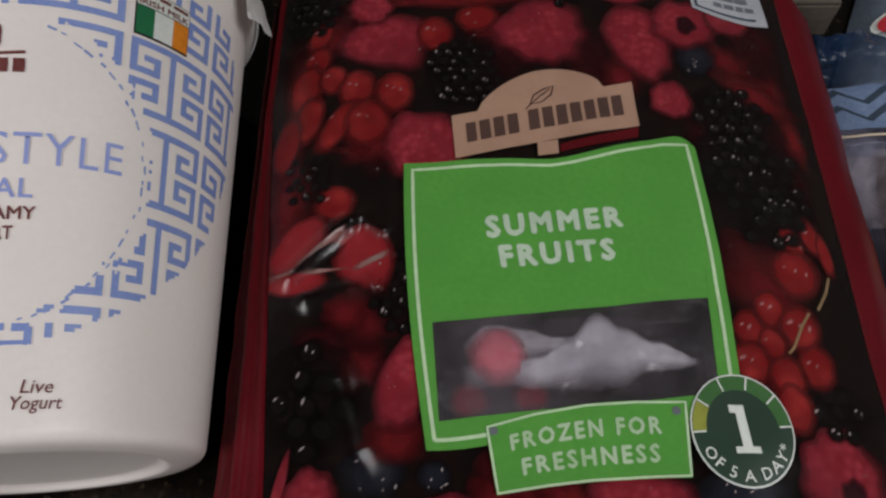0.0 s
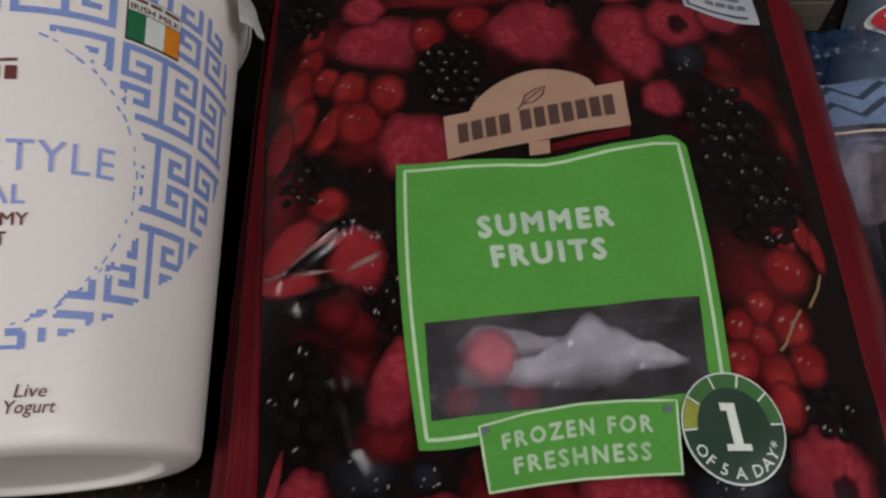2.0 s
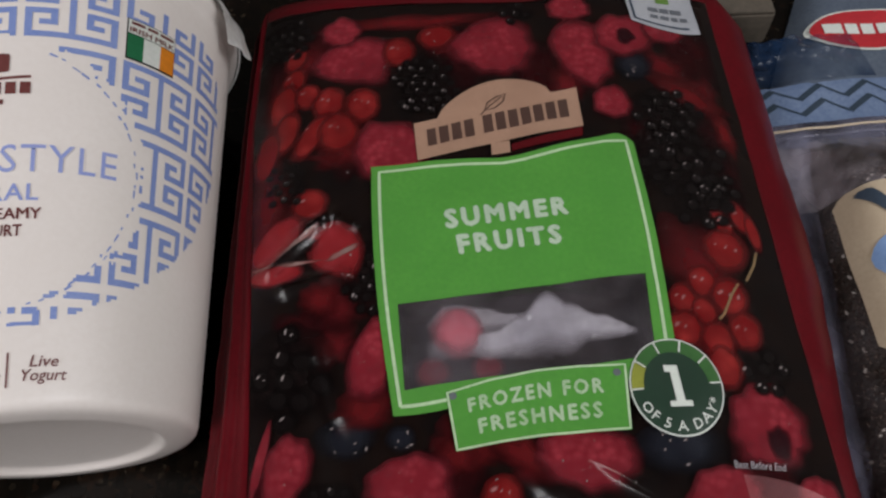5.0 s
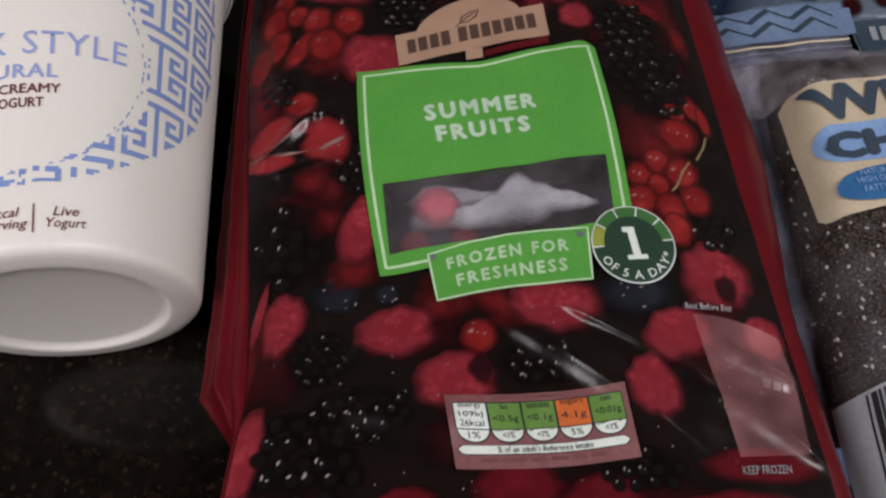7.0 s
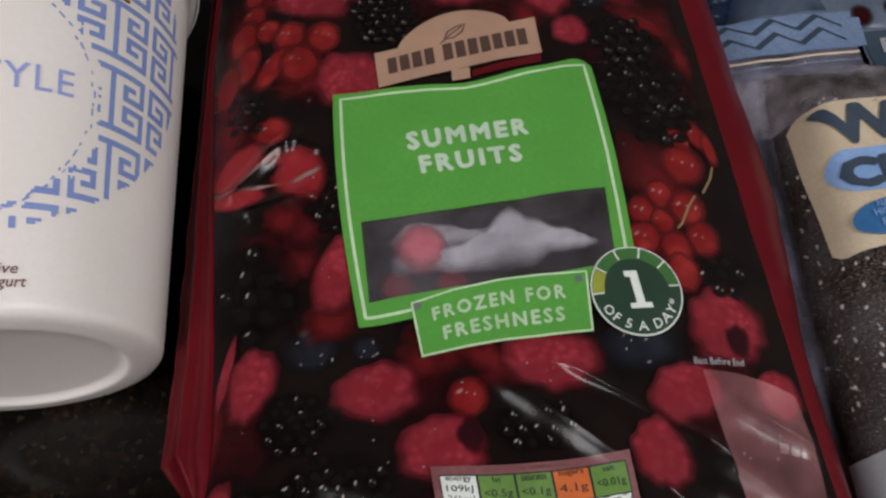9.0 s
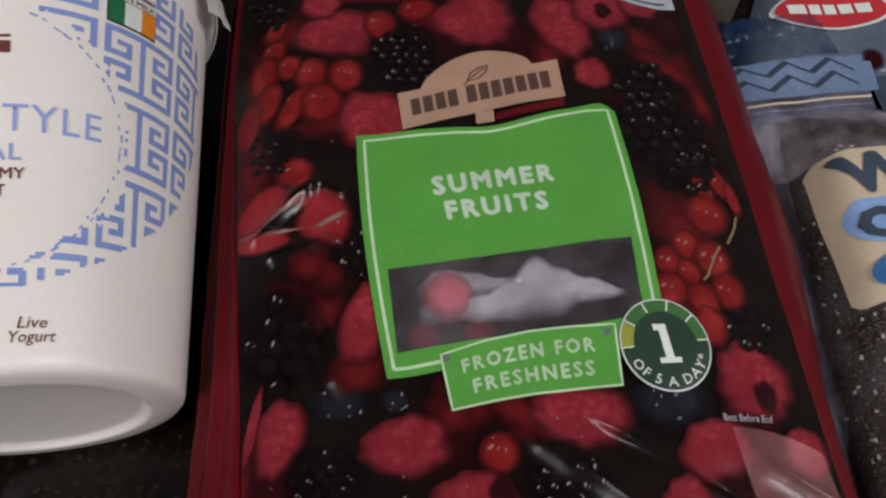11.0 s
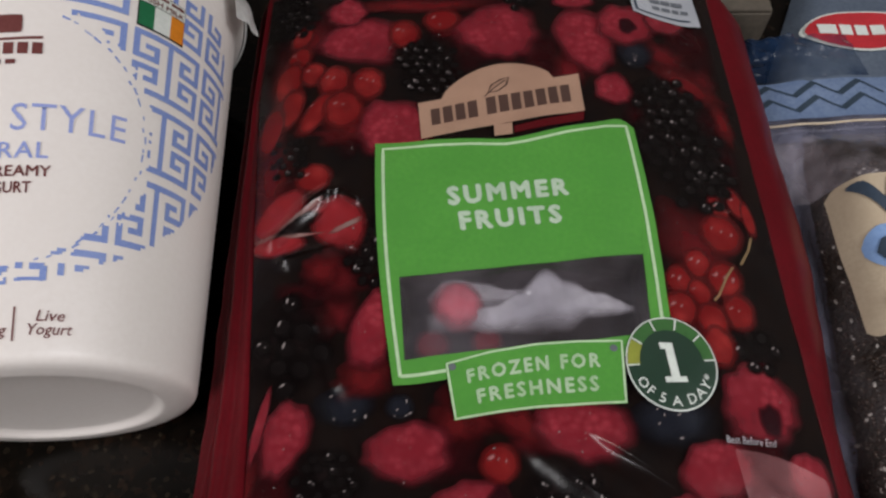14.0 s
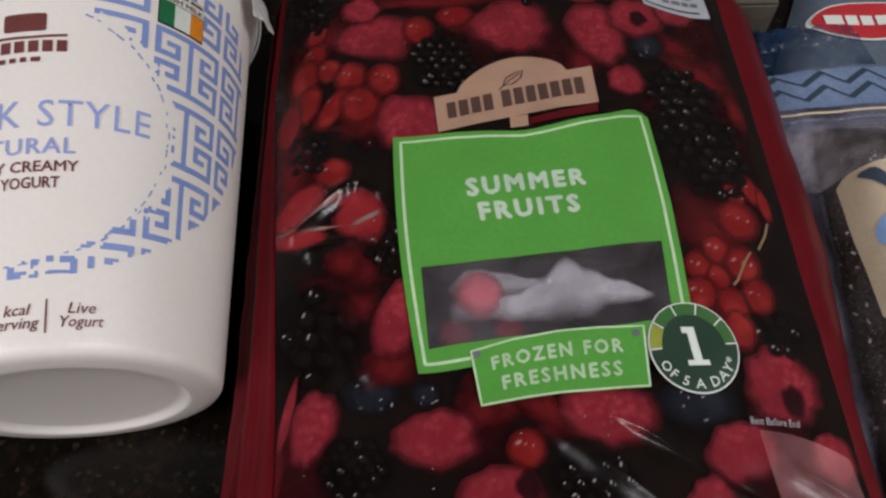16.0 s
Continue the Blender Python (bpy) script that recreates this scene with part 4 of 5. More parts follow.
    part("leaf_outline", ribbon(leaf, 0.0006, lambda x, y: on_bag(x, y, 0.00080), True), KRAFT_BROWN, kraft)
    part("leaf_vein", ribbon([(0.0275, 0.1635), (0.0315, 0.1680), (0.0360, 0.1720)], 0.0005, lambda x, y: on_bag(x, y, 0.00080)), KRAFT_BROWN, kraft)
    part("red_underline", sheet(lambda s, t: on_bag(*corners(((0.038, 0.1495), (0.0645, 0.1572), (0.0640, 0.1530), (0.038, 0.1465)), s, t), 0.00044), 12, 3), GUSSET_RED, kraft)

    # frozen-for-freshness strip
    fz = ((0.0114, 0.0572), (0.0665, 0.0640), (0.0653, 0.0435), (0.0140, 0.0391))
    def fz_xy(s, t):
        x, y = corners(fz, s, t)
        return x, y + 0.0026 * math.sin(math.pi * min(1.0, s * 1.0)) * (0.4 + 0.6 * t)
    strip = part("freshness_strip", sheet(lambda s, t: on_bag(*fz_xy(s, t), 0.00085), 34, 14), LABEL_GREEN, bag, "leaf green strip with white edge")
    edge = [(0.008, 0.02), (0.25, 0.02), (0.5, 0.02), (0.75, 0.02), (0.992, 0.02), (0.992, 0.98), (0.75, 0.98), (0.5, 0.98), (0.25, 0.98), (0.008, 0.98)]
    part("rule", ribbon([fz_xy(*p) for p in edge], 0.0007, lambda x, y: on_bag(x, y, 0.00105), True), PALE_GREEN, strip)
    def fz_words(text, s0, s1, t0, t1):
        return letters(text, lambda s, t: on_bag(*fz_xy(s0 + (s1 - s0) * s, t0 + (t1 - t0) * t), 0.00110), bold=0.042, spacing=1.3)
    part("lettering", fz_words("FROZEN FOR", 0.11, 0.86, 0.565, 0.775), FADED_WHITE, strip, "faded white words FROZEN FOR")
    part("lettering", fz_words("FRESHNESS", 0.15, 0.84, 0.205, 0.42), FADED_WHITE, strip, "faded white word FRESHNESS")
    for s, t in ((0.035, 0.90), (0.945, 0.86)):
        part("dot", blob(lambda r, a: on_bag(fz_xy(s, t)[0] + 0.0012 * r * math.cos(a), fz_xy(s, t)[1] + 0.0012 * r * math.sin(a), 0.00110), 12, 2), GREY_INK, strip)

    # five-a-day badge
    bx, by, rx, ry = 0.0803, 0.0560, 0.0139, 0.0156
    def disc(k, off, a0=0.0, a1=2 * math.pi):
        return blob(lambda r, a: on_bag(bx + rx * k * r * math.cos(a), by + ry * k * r * math.sin(a), off), 36, 6)
    badge = part("portion_badge", disc(1.0, 0.00110), PRINT_WHITE, bag, "round green badge, 1 of 5 a day")
    part("disc", disc(0.965, 0.00125), BADGE_GREEN, badge)
    for k in range(5):
        a0, a1 = radians(183 - 36 * k - 1.5), radians(183 - 36 * (k + 1) + 1.5)
        part("segment", sheet(lambda s, t: on_bag(bx + rx * (0.70 + 0.26 * t) * math.cos(a0 + (a1 - a0) * s), by + ry * (0.70 + 0.26 * t) * math.sin(a0 + (a1 - a0) * s), 0.00140), 8, 2), BADGE_YELLOW if k == 0 else BADGE_MID, badge)
    for k in range(6):
        a = radians(183 - 36 * k)
        part("tick", ribbon([(bx + rx * 0.72 * math.cos(a), by + ry * 0.72 * math.sin(a)), (bx + rx * 0.97 * math.cos(a), by + ry * 0.97 * math.sin(a))], 0.0005, lambda x, y: on_bag(x, y, 0.00155)), PRINT_WHITE, badge)
    one = ((-0.0032, -0.0066, 0.0034, -0.0048), (-0.0012, -0.0066, 0.0014, 0.0066), (-0.0028, 0.0044, 0.0008, 0.0066))
    for x0, y0, x1, y1 in one:
        part("numeral", sheet(lambda s, t: on_bag(bx + x0 + (x1 - x0) * s - 0.04 * (y0 + (y1 - y0) * t), by + y0 + (y1 - y0) * t, 0.00160), 3, 6), PRINT_WHITE, badge)
    def arc(s, t):
        a = radians(203 + 137 * s)
        return on_bag(bx + rx * (0.90 - 0.21 * t) * math.cos(a), by + ry * (0.90 - 0.21 * t) * math.sin(a), 0.00155)
    part("lettering", letters("OF 5 A DAY*", arc, 0.012, length=0.2, spacing=1.15), PRINT_WHITE, badge, "white words OF 5 A DAY")

    # what shows in the window: frosted fruit under clear film
    for x, y, r, sq, m, words_on in ((0.0160, 0.0790, 0.0092, 0.95, FRUIT_FROZEN, "frosted pink raspberry inside the bag"), (0.0075, 0.0660, 0.0065, 0.4, DEEP_RASPBERRY, "deep red raspberry inside the bag"), (0.0250, 0.0670, 0.0060, 0.4, DEEP_RASPBERRY, "deep red raspberry inside the bag")):
        bm = bmesh.new()
        bmesh.ops.create_icosphere(bm, subdivisions=4, radius=r)
        for v in bm.verts:
            v.co *= 1 + 0.16 * abs(noise.noise(v.co * 330)) + 0.12 * noise.noise(v.co * 120)
            v.co.z *= sq * 0.62
        bmesh.ops.delete(bm, geom=[v for v in bm.verts if v.co.z < -0.02 * r], context="VERTS")
        tone = bm.verts.layers.float.new("tone")
        for v in bm.verts:
            v[tone] = min(1.0, max(0.0, math.hypot(v.co.x, v.co.y) / r / 1.08 - 0.45) / 0.55)
        bm.transform(Matrix.Translation((x, y, bag_top(x, y) - 0.009 + r * 0.45)))
        part("frozen_raspberry", bm, m, bag, words_on)

    def curve(table, s):
        for (a, p), (b, q) in zip(table[:-1], table[1:]):
            if s <= b:
                k = (s - a) / (b - a)
                return p + (q - p) * k * k * (3 - 2 * k)
        return table[-1][1]

    def glare_piece(upper, lower, rise, fade):
        """A folded sheet of film, its glare painted pale, between two outlines of the window."""
        bm = bmesh.new()
        tone = bm.verts.layers.float.new("tone")
        s0, s1, nu, nv = upper[0][0], upper[-1][0], 72, 20
        grid = []
        for j in range(nv + 1):
            row = []
            for i in range(nu + 1):
                s, k = s0 + (s1 - s0) * i / nu, j / nv
                t = curve(lower, s) * (1 - k) + curve(upper, s) * k
                x, y = corners(WINDOW_Q, s, t)
                z = rise * math.sin(math.pi * min(1.0, k * 0.5 + 0.12)) + 0.0011 * noise.noise((s * 9, t * 4, 2)) + 0.0005 * noise.noise((s * 30, t * 9, 5))
                v = bm.verts.new(on_skin(x, y, -0.0042 + z))
                side = min(1.0, (s - s0) / 0.10, (s1 - s) / 0.06)
                v[tone] = max(0.0, min(1.0, 1 - side * min(1.0, k / 0.40, (1 - k) / 0.16) * (1 - fade)))
                row.append(v)
            grid.append(row)
        for j in range(nv):
            for i in range(nu):
                bm.faces.new((grid[j][i], grid[j][i + 1], grid[j + 1][i + 1], grid[j + 1][i]))
        part("frost_patch", bm, FOLD_GLARE, bag, "greyish white film fold with painted glare inside the bag")
    glare_piece(((0.26, 0.55), (0.38, 0.58), (0.48, 0.74), (0.60, 1.0), (0.68, 0.82), (0.80, 0.62), (0.96, 0.40)), ((0.26, 0.42), (0.36, 0.26), (0.52, 0.18), (0.66, 0.16), (0.76, 0.30), (0.96, 0.32)), 0.0026, 0.12)
    glare_piece(((0.08, 0.80), (0.20, 0.98), (0.34, 0.90), (0.44, 0.78), (0.52, 0.78)), ((0.08, 0.66), (0.20, 0.70), (0.34, 0.56), (0.44, 0.60), (0.52, 0.66)), 0.0016, 0.35)
    glare_piece(((0.10, 0.55), (0.24, 0.70), (0.36, 0.50)), ((0.10, 0.30), (0.24, 0.34), (0.36, 0.25)), 0.0022, 0.62)
    def crumple(s, t):
        x, y = corners(WINDOW_Q, s, t)
        ridge = 0.55 + 0.25 * math.sin(math.pi * s) + 0.16 * math.exp(-((s - 0.52) / 0.12) ** 2) - 0.30 * max(0.0, s - 0.6)
        size = (0.45 + 0.55 * math.sin(math.pi * s)) * math.sin(math.pi * s) ** 0.4
        k = (t - ridge) / (0.42 if t < ridge else 0.20)
        hump = max(0.0, 1 - abs(k)) * min(1.0, t / 0.1, (1 - t) / 0.1) * size
        rough = noise.noise((s * 11, t * 5, 3.3)) + 0.5 * noise.noise((s * 27, t * 11, 1.3))
        return on_bag(x, y, 0.0003 + 0.0012 * hump + 0.0008 * noise.noise((s * 5.2, t * 1.6, 8.1)) * math.sin(math.pi * s) * math.sin(math.pi * t) + 0.0007 * rough * math.sin(math.pi * s) * math.sin(math.pi * t) * 1.2)
    pane = part("window_film", sheet(crumple, 90, 40), CLEAR_FILM, label, "crinkled clear window film")
    pane.visible_shadow = False

    # clear outer film with its sharp folds
    folds = ((46, 39.5, 104, 0, 0.0015, 0.0012), (99, 4, 124.5, -22, 0.0013, 0.0012), (24, 40, 92, -16, 0.0023, 0.0045), (30, 38, 92, -17, 0.0005, 0.0010), (-54, 104, -28, 105.5, 0.0008, 0.0011), (-29, 103, -27, 124, 0.0009, 0.0018), (-42, 109, -20, 128, 0.0012, 0.0026),
             (-24, 126, -12, 121, 0.0010, 0.0024), (-29, 104, -11, 111, 0.0007, 0.0012), (-31, 80, -18, 44, 0.0017, 0.0036), (-22, 3, 8, 1, 0.0008, 0.0060), (100, 20, 122, 4, 0.0014, 0.0016))

    def laminate(s, t):
        y = BAG_F + 0.006 + (BAG_B - BAG_F - 0.028) * t
        x = bag_left(y) + 0.001 + (BAG_R - bag_left(y) - 0.002) * s
        z = bag_top(x, y) + 0.0026 + 0.0004 * noise.noise((x * 40, y * 32, 6.0)) + 0.00012 * noise.noise((x * 150, y * 110, 2.0))
        for x0, y0, x1, y1, height, width in folds:
            d, k = seg_distance(x, y, (x0 / 1000, y0 / 1000), (x1 / 1000, y1 / 1000))
            if d < 3 * width:
                z += height * math.exp(-(d / width) ** 2) * min(1.0, 4.5 * k, 4.5 * (1 - k)) ** 1.5
        return Vector((x, y, z))
    part("outer_film", sheet(laminate, 320, 510), LAMINATE, bag, "clear glossy outer film with creases").visible_shadow = False

    # nutrition panel
    nq = ((0.0146, 0.0071), (0.0690, 0.0079), (0.0702, -0.0148), (0.0170, -0.0154))
    def nut(s, t, off=0.00060):
        x, y = corners(nq, s, t)
        return on_bag(x, y + 0.0012 * math.sin(s * math.pi) * -1.0, off)
    panel = part("nutrition_panel", sheet(lambda s, t: nut(s, t), 30, 14), NUT_PINK, bag, "dusty pink printed nutrition panel")
    cells = (("energy", "109kJ", "26kcal", "1%", PRINT_WHITE), ("fat", "<0.5g", "", "<1%", NUT_GREEN), ("saturates", "<0.1g", "", "<1%", NUT_GREEN), ("sugars", "4.1g", "", "5%", NUT_ORANGE), ("salt", "<0.01g", "", "<1%", NUT_GREEN))
    for k, (head, one_line, two_line, share, m) in enumerate(cells):
        s0, s1 = 0.035 + k * 0.187, 0.035 + (k + 1) * 0.187
        part("cell_border", sheet(lambda s, t: nut(s0 + (s1 - s0) * s, 0.50 + 0.39 * t, 0.00075), 6, 5), INK_BLACK, panel)
        part("cell", sheet(lambda s, t: nut(s0 + 0.006 + (s1 - s0 - 0.012) * s, 0.52 + 0.35 * t, 0.00092), 6, 5), m, panel)
        def cup(k_s, k_t, off):
            return blob(lambda r, a: nut((s0 + s1) / 2 + k_s * r * math.cos(a), 0.505 + (k_t * r * math.sin(a) if math.sin(a) < 0 else 0.0), off), 20, 3)
        part("cell_border", cup(0.092, 0.175, 0.00075), INK_BLACK, panel)
        part("share", cup(0.084, 0.155, 0.00090), PRINT_WHITE, panel)
        def line(text, a, b, c, d):
            part("lettering", letters(text, lambda s, t: nut(s0 + (s1 - s0) * (a + (b - a) * s), c + (d - c) * t, 0.00110), 0.0, length=0.25), INK_BLACK, panel)
        line(head, *{"fat": (0.38, 0.62), "salt": (0.34, 0.66)}.get(head, (0.16, 0.84)), 0.79, 0.86)
        line(one_line, 0.15, 0.85, 0.66, 0.76) if two_line else line(one_line, 0.12, 0.88, 0.59, 0.71)
        if two_line:
            line(two_line, 0.15, 0.85, 0.55, 0.64)
        line(share, 0.33, 0.68, 0.39, 0.48)
    def pill(grow, off):
        return sheet(lambda s, t: nut(0.03 + 0.93 * s + grow * (2 * s - 1) * 0.006, 0.245 + (0.055 + grow * 0.012) * (2 * t - 1) * min(1.0, (0.0001 + 4 * s * (1 - s) * 9) ** 0.5), off), 40, 4)
    part("pill_border", pill(1.0, 0.00075), INK_BLACK, panel)
    part("pill", pill(0.0, 0.00090), PRINT_WHITE, panel)
    part("lettering", letters("% of an adult's Reference Intake", lambda s, t: nut(0.24 + 0.52 * s, 0.205 + 0.085 * t, 0.00110), 0.0, length=0.3), INK_BLACK, panel)
    part("small_print", bars(lambda s, t: nut(0.14 + 0.68 * s, 0.085 + 0.05 * t, 0.00080), [(0, 0.14), (0.17, 0.36), (0.40, 0.52), (0.56, 0.70), (0.74, 0.84), (0.88, 1)]), DUSK_PINK, panel)
    part("small_print", bars(lambda s, t: nut(0.27 + 0.40 * s, 0.925 + 0.045 * t, 0.00080), [(0, 0.5), (0.54, 1)]), DUSK_PINK, panel)

    # best-before panel and small words
    bb = ((0.0945, 0.0296), (0.1210, 0.0215), (0.1195, -0.0160), (0.0985, -0.0163))
    stamp = part("date_panel", sheet(lambda s, t: on_bag(corners(bb, s, t)[0] + 0.0015 * math.sin(math.pi * t) * s, corners(bb, s, t)[1] + 0.002 * math.sin(math.pi * s) * t, 0.00060), 20, 28), PINK_FILM, bag, "milky pink panel for the date")
    stamp.visible_shadow = False
    part("small_print", bars(lambda s, t: on_bag(*corners(((0.1115, 0.0078), (0.1200, 0.0050), (0.1195, 0.0025), (0.1110, 0.0050)), s, t), 0.00080), [(0, 0.28), (0.36, 0.62), (0.7, 1)]), DUSK_PINK, stamp)
    part("lettering", words("Best Before End", ((92.8, 33.7), (107.9, 32.8), (107.6, 30.6), (92.7, 31.4)), 0.00070, length=0.3), CODE_WHITE, bag, "small white words Best Before End")
    part("lettering", words("KEEP FROZEN", ((98.0, -18.9), (112.7, -18.9), (112.4, -21.3), (97.9, -21.4)), 0.00070, length=0.3), POUCH_PALE, bag, "small white words KEEP FROZEN")

    # white corner sticker with a lifted corner
    sq = ((0.0893, 0.2245), (0.1170, 0.2245), (0.1168, 0.2025), (0.0905, 0.2110))
    def stick(s, t, off):
        x, y = corners(sq, s, t)
        lift = 0.003 * max(0.0, s - 0.7) ** 1.5 * (1 - t) * 4
        return on_bag(x, y - 0.0012 * math.sin(math.pi * s) * (1 - t), off + lift)
    sticker = part("sticker", sheet(lambda s, t: stick(s, t, 0.0006), 16, 12), CODE_WHITE, bag, "white sticker with a lifted corner")
    part("rule", bars(lambda s, t: stick(0.06 + 0.8 * s, 0.10 + 0.05 * t, 0.0009), [(0, 1)], 1), SLATE, sticker)
    part("rule", bars(lambda s, t: stick(0.05 + 0.035 * s, 0.10 + 0.9 * t, 0.0009), [(0, 1)], 8), SLATE, sticker)
    part("small_print", bars(lambda s, t: stick(0.3 + 0.5 * s, 0.50 + 0.13 * t, 0.0009), [(0, 0.3), (0.34, 0.62), (0.66, 1)]), GREY_INK, sticker)
    part("small_print", bars(lambda s, t: stick(0.32 + 0.54 * s, 0.30 + 0.11 * t, 0.0009), [(0, 0.2), (0.26, 0.5), (0.56, 0.74), (0.8, 1)]), GREY_INK, sticker)
    part("green_square", bars(lambda s, t: stick(0.45 + 0.2 * s, 0.78 + 0.2 * t, 0.0009), [(0, 1)], 2), NUT_GREEN, sticker)
    return bag


make_fruit_bag()


# ---- bag of chia seeds ----
CH_L, CH_R, CH_F, CH_B = 0.1465, 0.262, -0.062, 0.180


def seed_edge(y):
    return 0.1475 + 0.10 * max(0.0, y - 0.02)


def chia_top(x, y):
    """Height of the seed pouch, lying flat."""
    e = seed_edge(y)
    a = max(0.0, min(1.0, (x - e) / 0.016))
    b = max(0.0, min(1.0, (CH_R - x) / 0.02))
    c = max(0.0, min(1.0, (0.178 - y) / 0.035))
    z = 0.0085 + 0.0205 * (a * (2 - a)) * (b * (2 - b)) * (c * (2 - c))
    return z + 0.0014 * noise.noise((x * 45, y * 40, 9.0))


def make_chia_bag():
    pouch = thing("chia_seed_bag", (0.205, 0.06, 0.0), "clear plastic pouch of dark chia seeds with a cream label", "food bag")
    part("seed_bed", sheet(lambda s, t: Vector((seed_edge(CH_F + (0.176 - CH_F) * t) * (1 - s) + (CH_R - 0.002) * s, CH_F + 0.002 + (0.176 - CH_F) * t, 0)), 60, 110), SEED_BED, pouch)
    bed = pouch.children[0]
    for v in bed.data.vertices:
        x, y = v.co.x + 0.205, v.co.y + 0.06
        v.co.z = chia_top(x, y) - 0.0022 + 0.0006 * noise.noise((x * 300, y * 300, 2))
    rng = np.random.RandomState(5)
    def seeds(count, seed_m, name, pale):
        verts, faces = [], []
        ring = [(math.cos(k * math.pi / 3), math.sin(k * math.pi / 3)) for k in range(6)]
        base = np.array([(-1, 0, 0)] + [(-0.45, 0.88 * c, 0.88 * s) for c, s in ring] + [(0.5, 0.85 * c, 0.85 * s) for c, s in ring] + [(1, 0, 0)])
        fs = [(0, 1 + (k + 1) % 6, 1 + k) for k in range(6)] + [(1 + k, 1 + (k + 1) % 6, 7 + (k + 1) % 6, 7 + k) for k in range(6)] + [(13, 7 + k, 7 + (k + 1) % 6) for k in range(6)]
        for _ in range(count):
            y = rng.uniform(CH_F + 0.004, 0.150)
            x = rng.uniform(seed_edge(y) + 0.001, CH_R - 0.004)
            if y > 0.115 and noise.noise((x * 60, y * 60, 1)) < (y - 0.115) * 12 - 0.2:
                continue
            a = rng.uniform(0, 6.283)
            size = np.array((0.00105, 0.00068, 0.00055)) * rng.uniform(0.85, 1.2)
            p = base * size
            q = np.stack((p[:, 0] * math.cos(a) - p[:, 1] * math.sin(a), p[:, 0] * math.sin(a) + p[:, 1] * math.cos(a), p[:, 2]), 1)
            q += np.array((x - 0.205, y - 0.06, chia_top(x, y) - 0.0017 + rng.uniform(-0.0003, 0.0004)))
            k = len(verts)
            verts += q.tolist()
            faces += [tuple(k + i for i in f) for f in fs]
        me = bpy.data.meshes.new(name)
        me.from_pydata(verts, [], faces)
        me.materials.append(seed_m)
        for f in me.polygons:
            f.use_smooth = True
        ob = new(name, me)
        ob.parent = pouch
        tagged(ob, kind="stuff")
    seeds(7000, SEED, "seeds", False)
    # pale copies scattered to imitate glints among the seeds
    seeds(650, SEED_GLINT, "pale_seeds", True)
    def film(s, t):
        y = CH_F + (CH_B - CH_F) * t
        x = seed_edge(y) - 0.002 + (CH_R - seed_edge(y) + 0.004) * s
        return Vector((x, y, chia_top(x, y) + 0.0006 + 0.0010 * noise.noise((x * 90, y * 70, 5))))
    f = part("film", sheet(film, 70, 120), CHIA_FILM, pouch, "crinkled clear film")
    f.visible_shadow = False
    def seam(s, t):
        y = CH_F + (CH_B - CH_F) * t
        x = 0.1435 + (seed_edge(y) + 0.003 - 0.1435) * s
        return Vector((x, y, 0.006 + 0.004 * s + 0.0018 * noise.noise((y * 50, s * 2, 3))))
    part("upper_film", sheet(lambda s, t: Vector((0.1465 + (CH_R - 0.1485) * s, 0.140 + 0.034 * t,
         chia_top(0.1465 + (CH_R - 0.1485) * s, 0.140 + 0.034 * t) + 0.0016 + 0.0016 * noise.noise((s * 16, t * 4, 4)) + 0.0008 * noise.noise((s * 50, t * 9, 2)))), 70, 22), MILKY_FILM, pouch, "milky creased film under the zip").visible_shadow = False
    part("side_seam", sheet(seam, 6, 100), CHIA_EDGE, pouch, "milky flat side seam").visible_shadow = False
    part("back_film", sheet(lambda s, t: Vector((0.1435 + (CH_R - 0.1435) * s, CH_F + (CH_B - CH_F) * t, 0.0012)), 6, 8), SEED_BED, pouch)

    # cream label
    cq = ((0.1620, 0.1395), (0.2560, 0.1475), (0.2440, 0.0890), (0.1592, 0.0745))
    def on_chia(x, y, off):
        return Vector((x, y, chia_top(x, y) + 0.0022 + off))
    def cream_xy(s, t):
        k = 0.035
        ds = max(0.0, k - s) / k
        pull = 0.05 * ds * ds
        return corners(cq, s, 0.5 + (t - 0.5) * (1 - 2 * pull))
    label = part("label", sheet(lambda s, t: on_chia(*cream_xy(s, t), 0.0), 60, 40), CREAM, pouch, "cream printed label")
    def q_words(text, q, off=0.0007, **kw):
        return letters(text, lambda s, t: on_chia(*corners([(a / 1000, b / 1000) for a, b in q], s, t), off), **kw)
    part("lettering", q_words("WH", ((167.5, 136.5), (218, 141), (216, 126), (171, 120.5)), bold=0.050), SLATE, label, "bold slate letters WH")
    band = ((0.1650, 0.1175), (0.2520, 0.1240), (0.2470, 0.1040), (0.1650, 0.0985))
    def band_xy(s, t):
        end = max(0.0, 1 - s / 0.10)
        return corners(band, s, 0.5 + (t - 0.5) * math.sqrt(max(0.04, 1 - end * end)))
    part("band", sheet(lambda s, t: on_chia(*band_xy(s, t), 0.0005), 60, 10), SKY_BLUE, label, "light blue band")
    part("lettering", q_words("CHIA", ((169.5, 112.8), (219, 116.5), (217, 105.8), (169.2, 100.6)), 0.0010, bold=0.065), SLATE, label, "bold slate word CHIA")
    oval = lambda r, a: on_chia(0.205 + 0.039 * r * math.copysign(abs(math.cos(a)) ** 0.6, math.cos(a)), 0.0900 + 0.0082 * r * math.copysign(abs(math.sin(a)) ** 0.8, math.sin(a)) + 0.11 * 0.039 * r * math.cos(a), 0.0011)
    part("oval", blob(oval, 36, 6), SEA_BLUE, label, "sea blue printed oval")
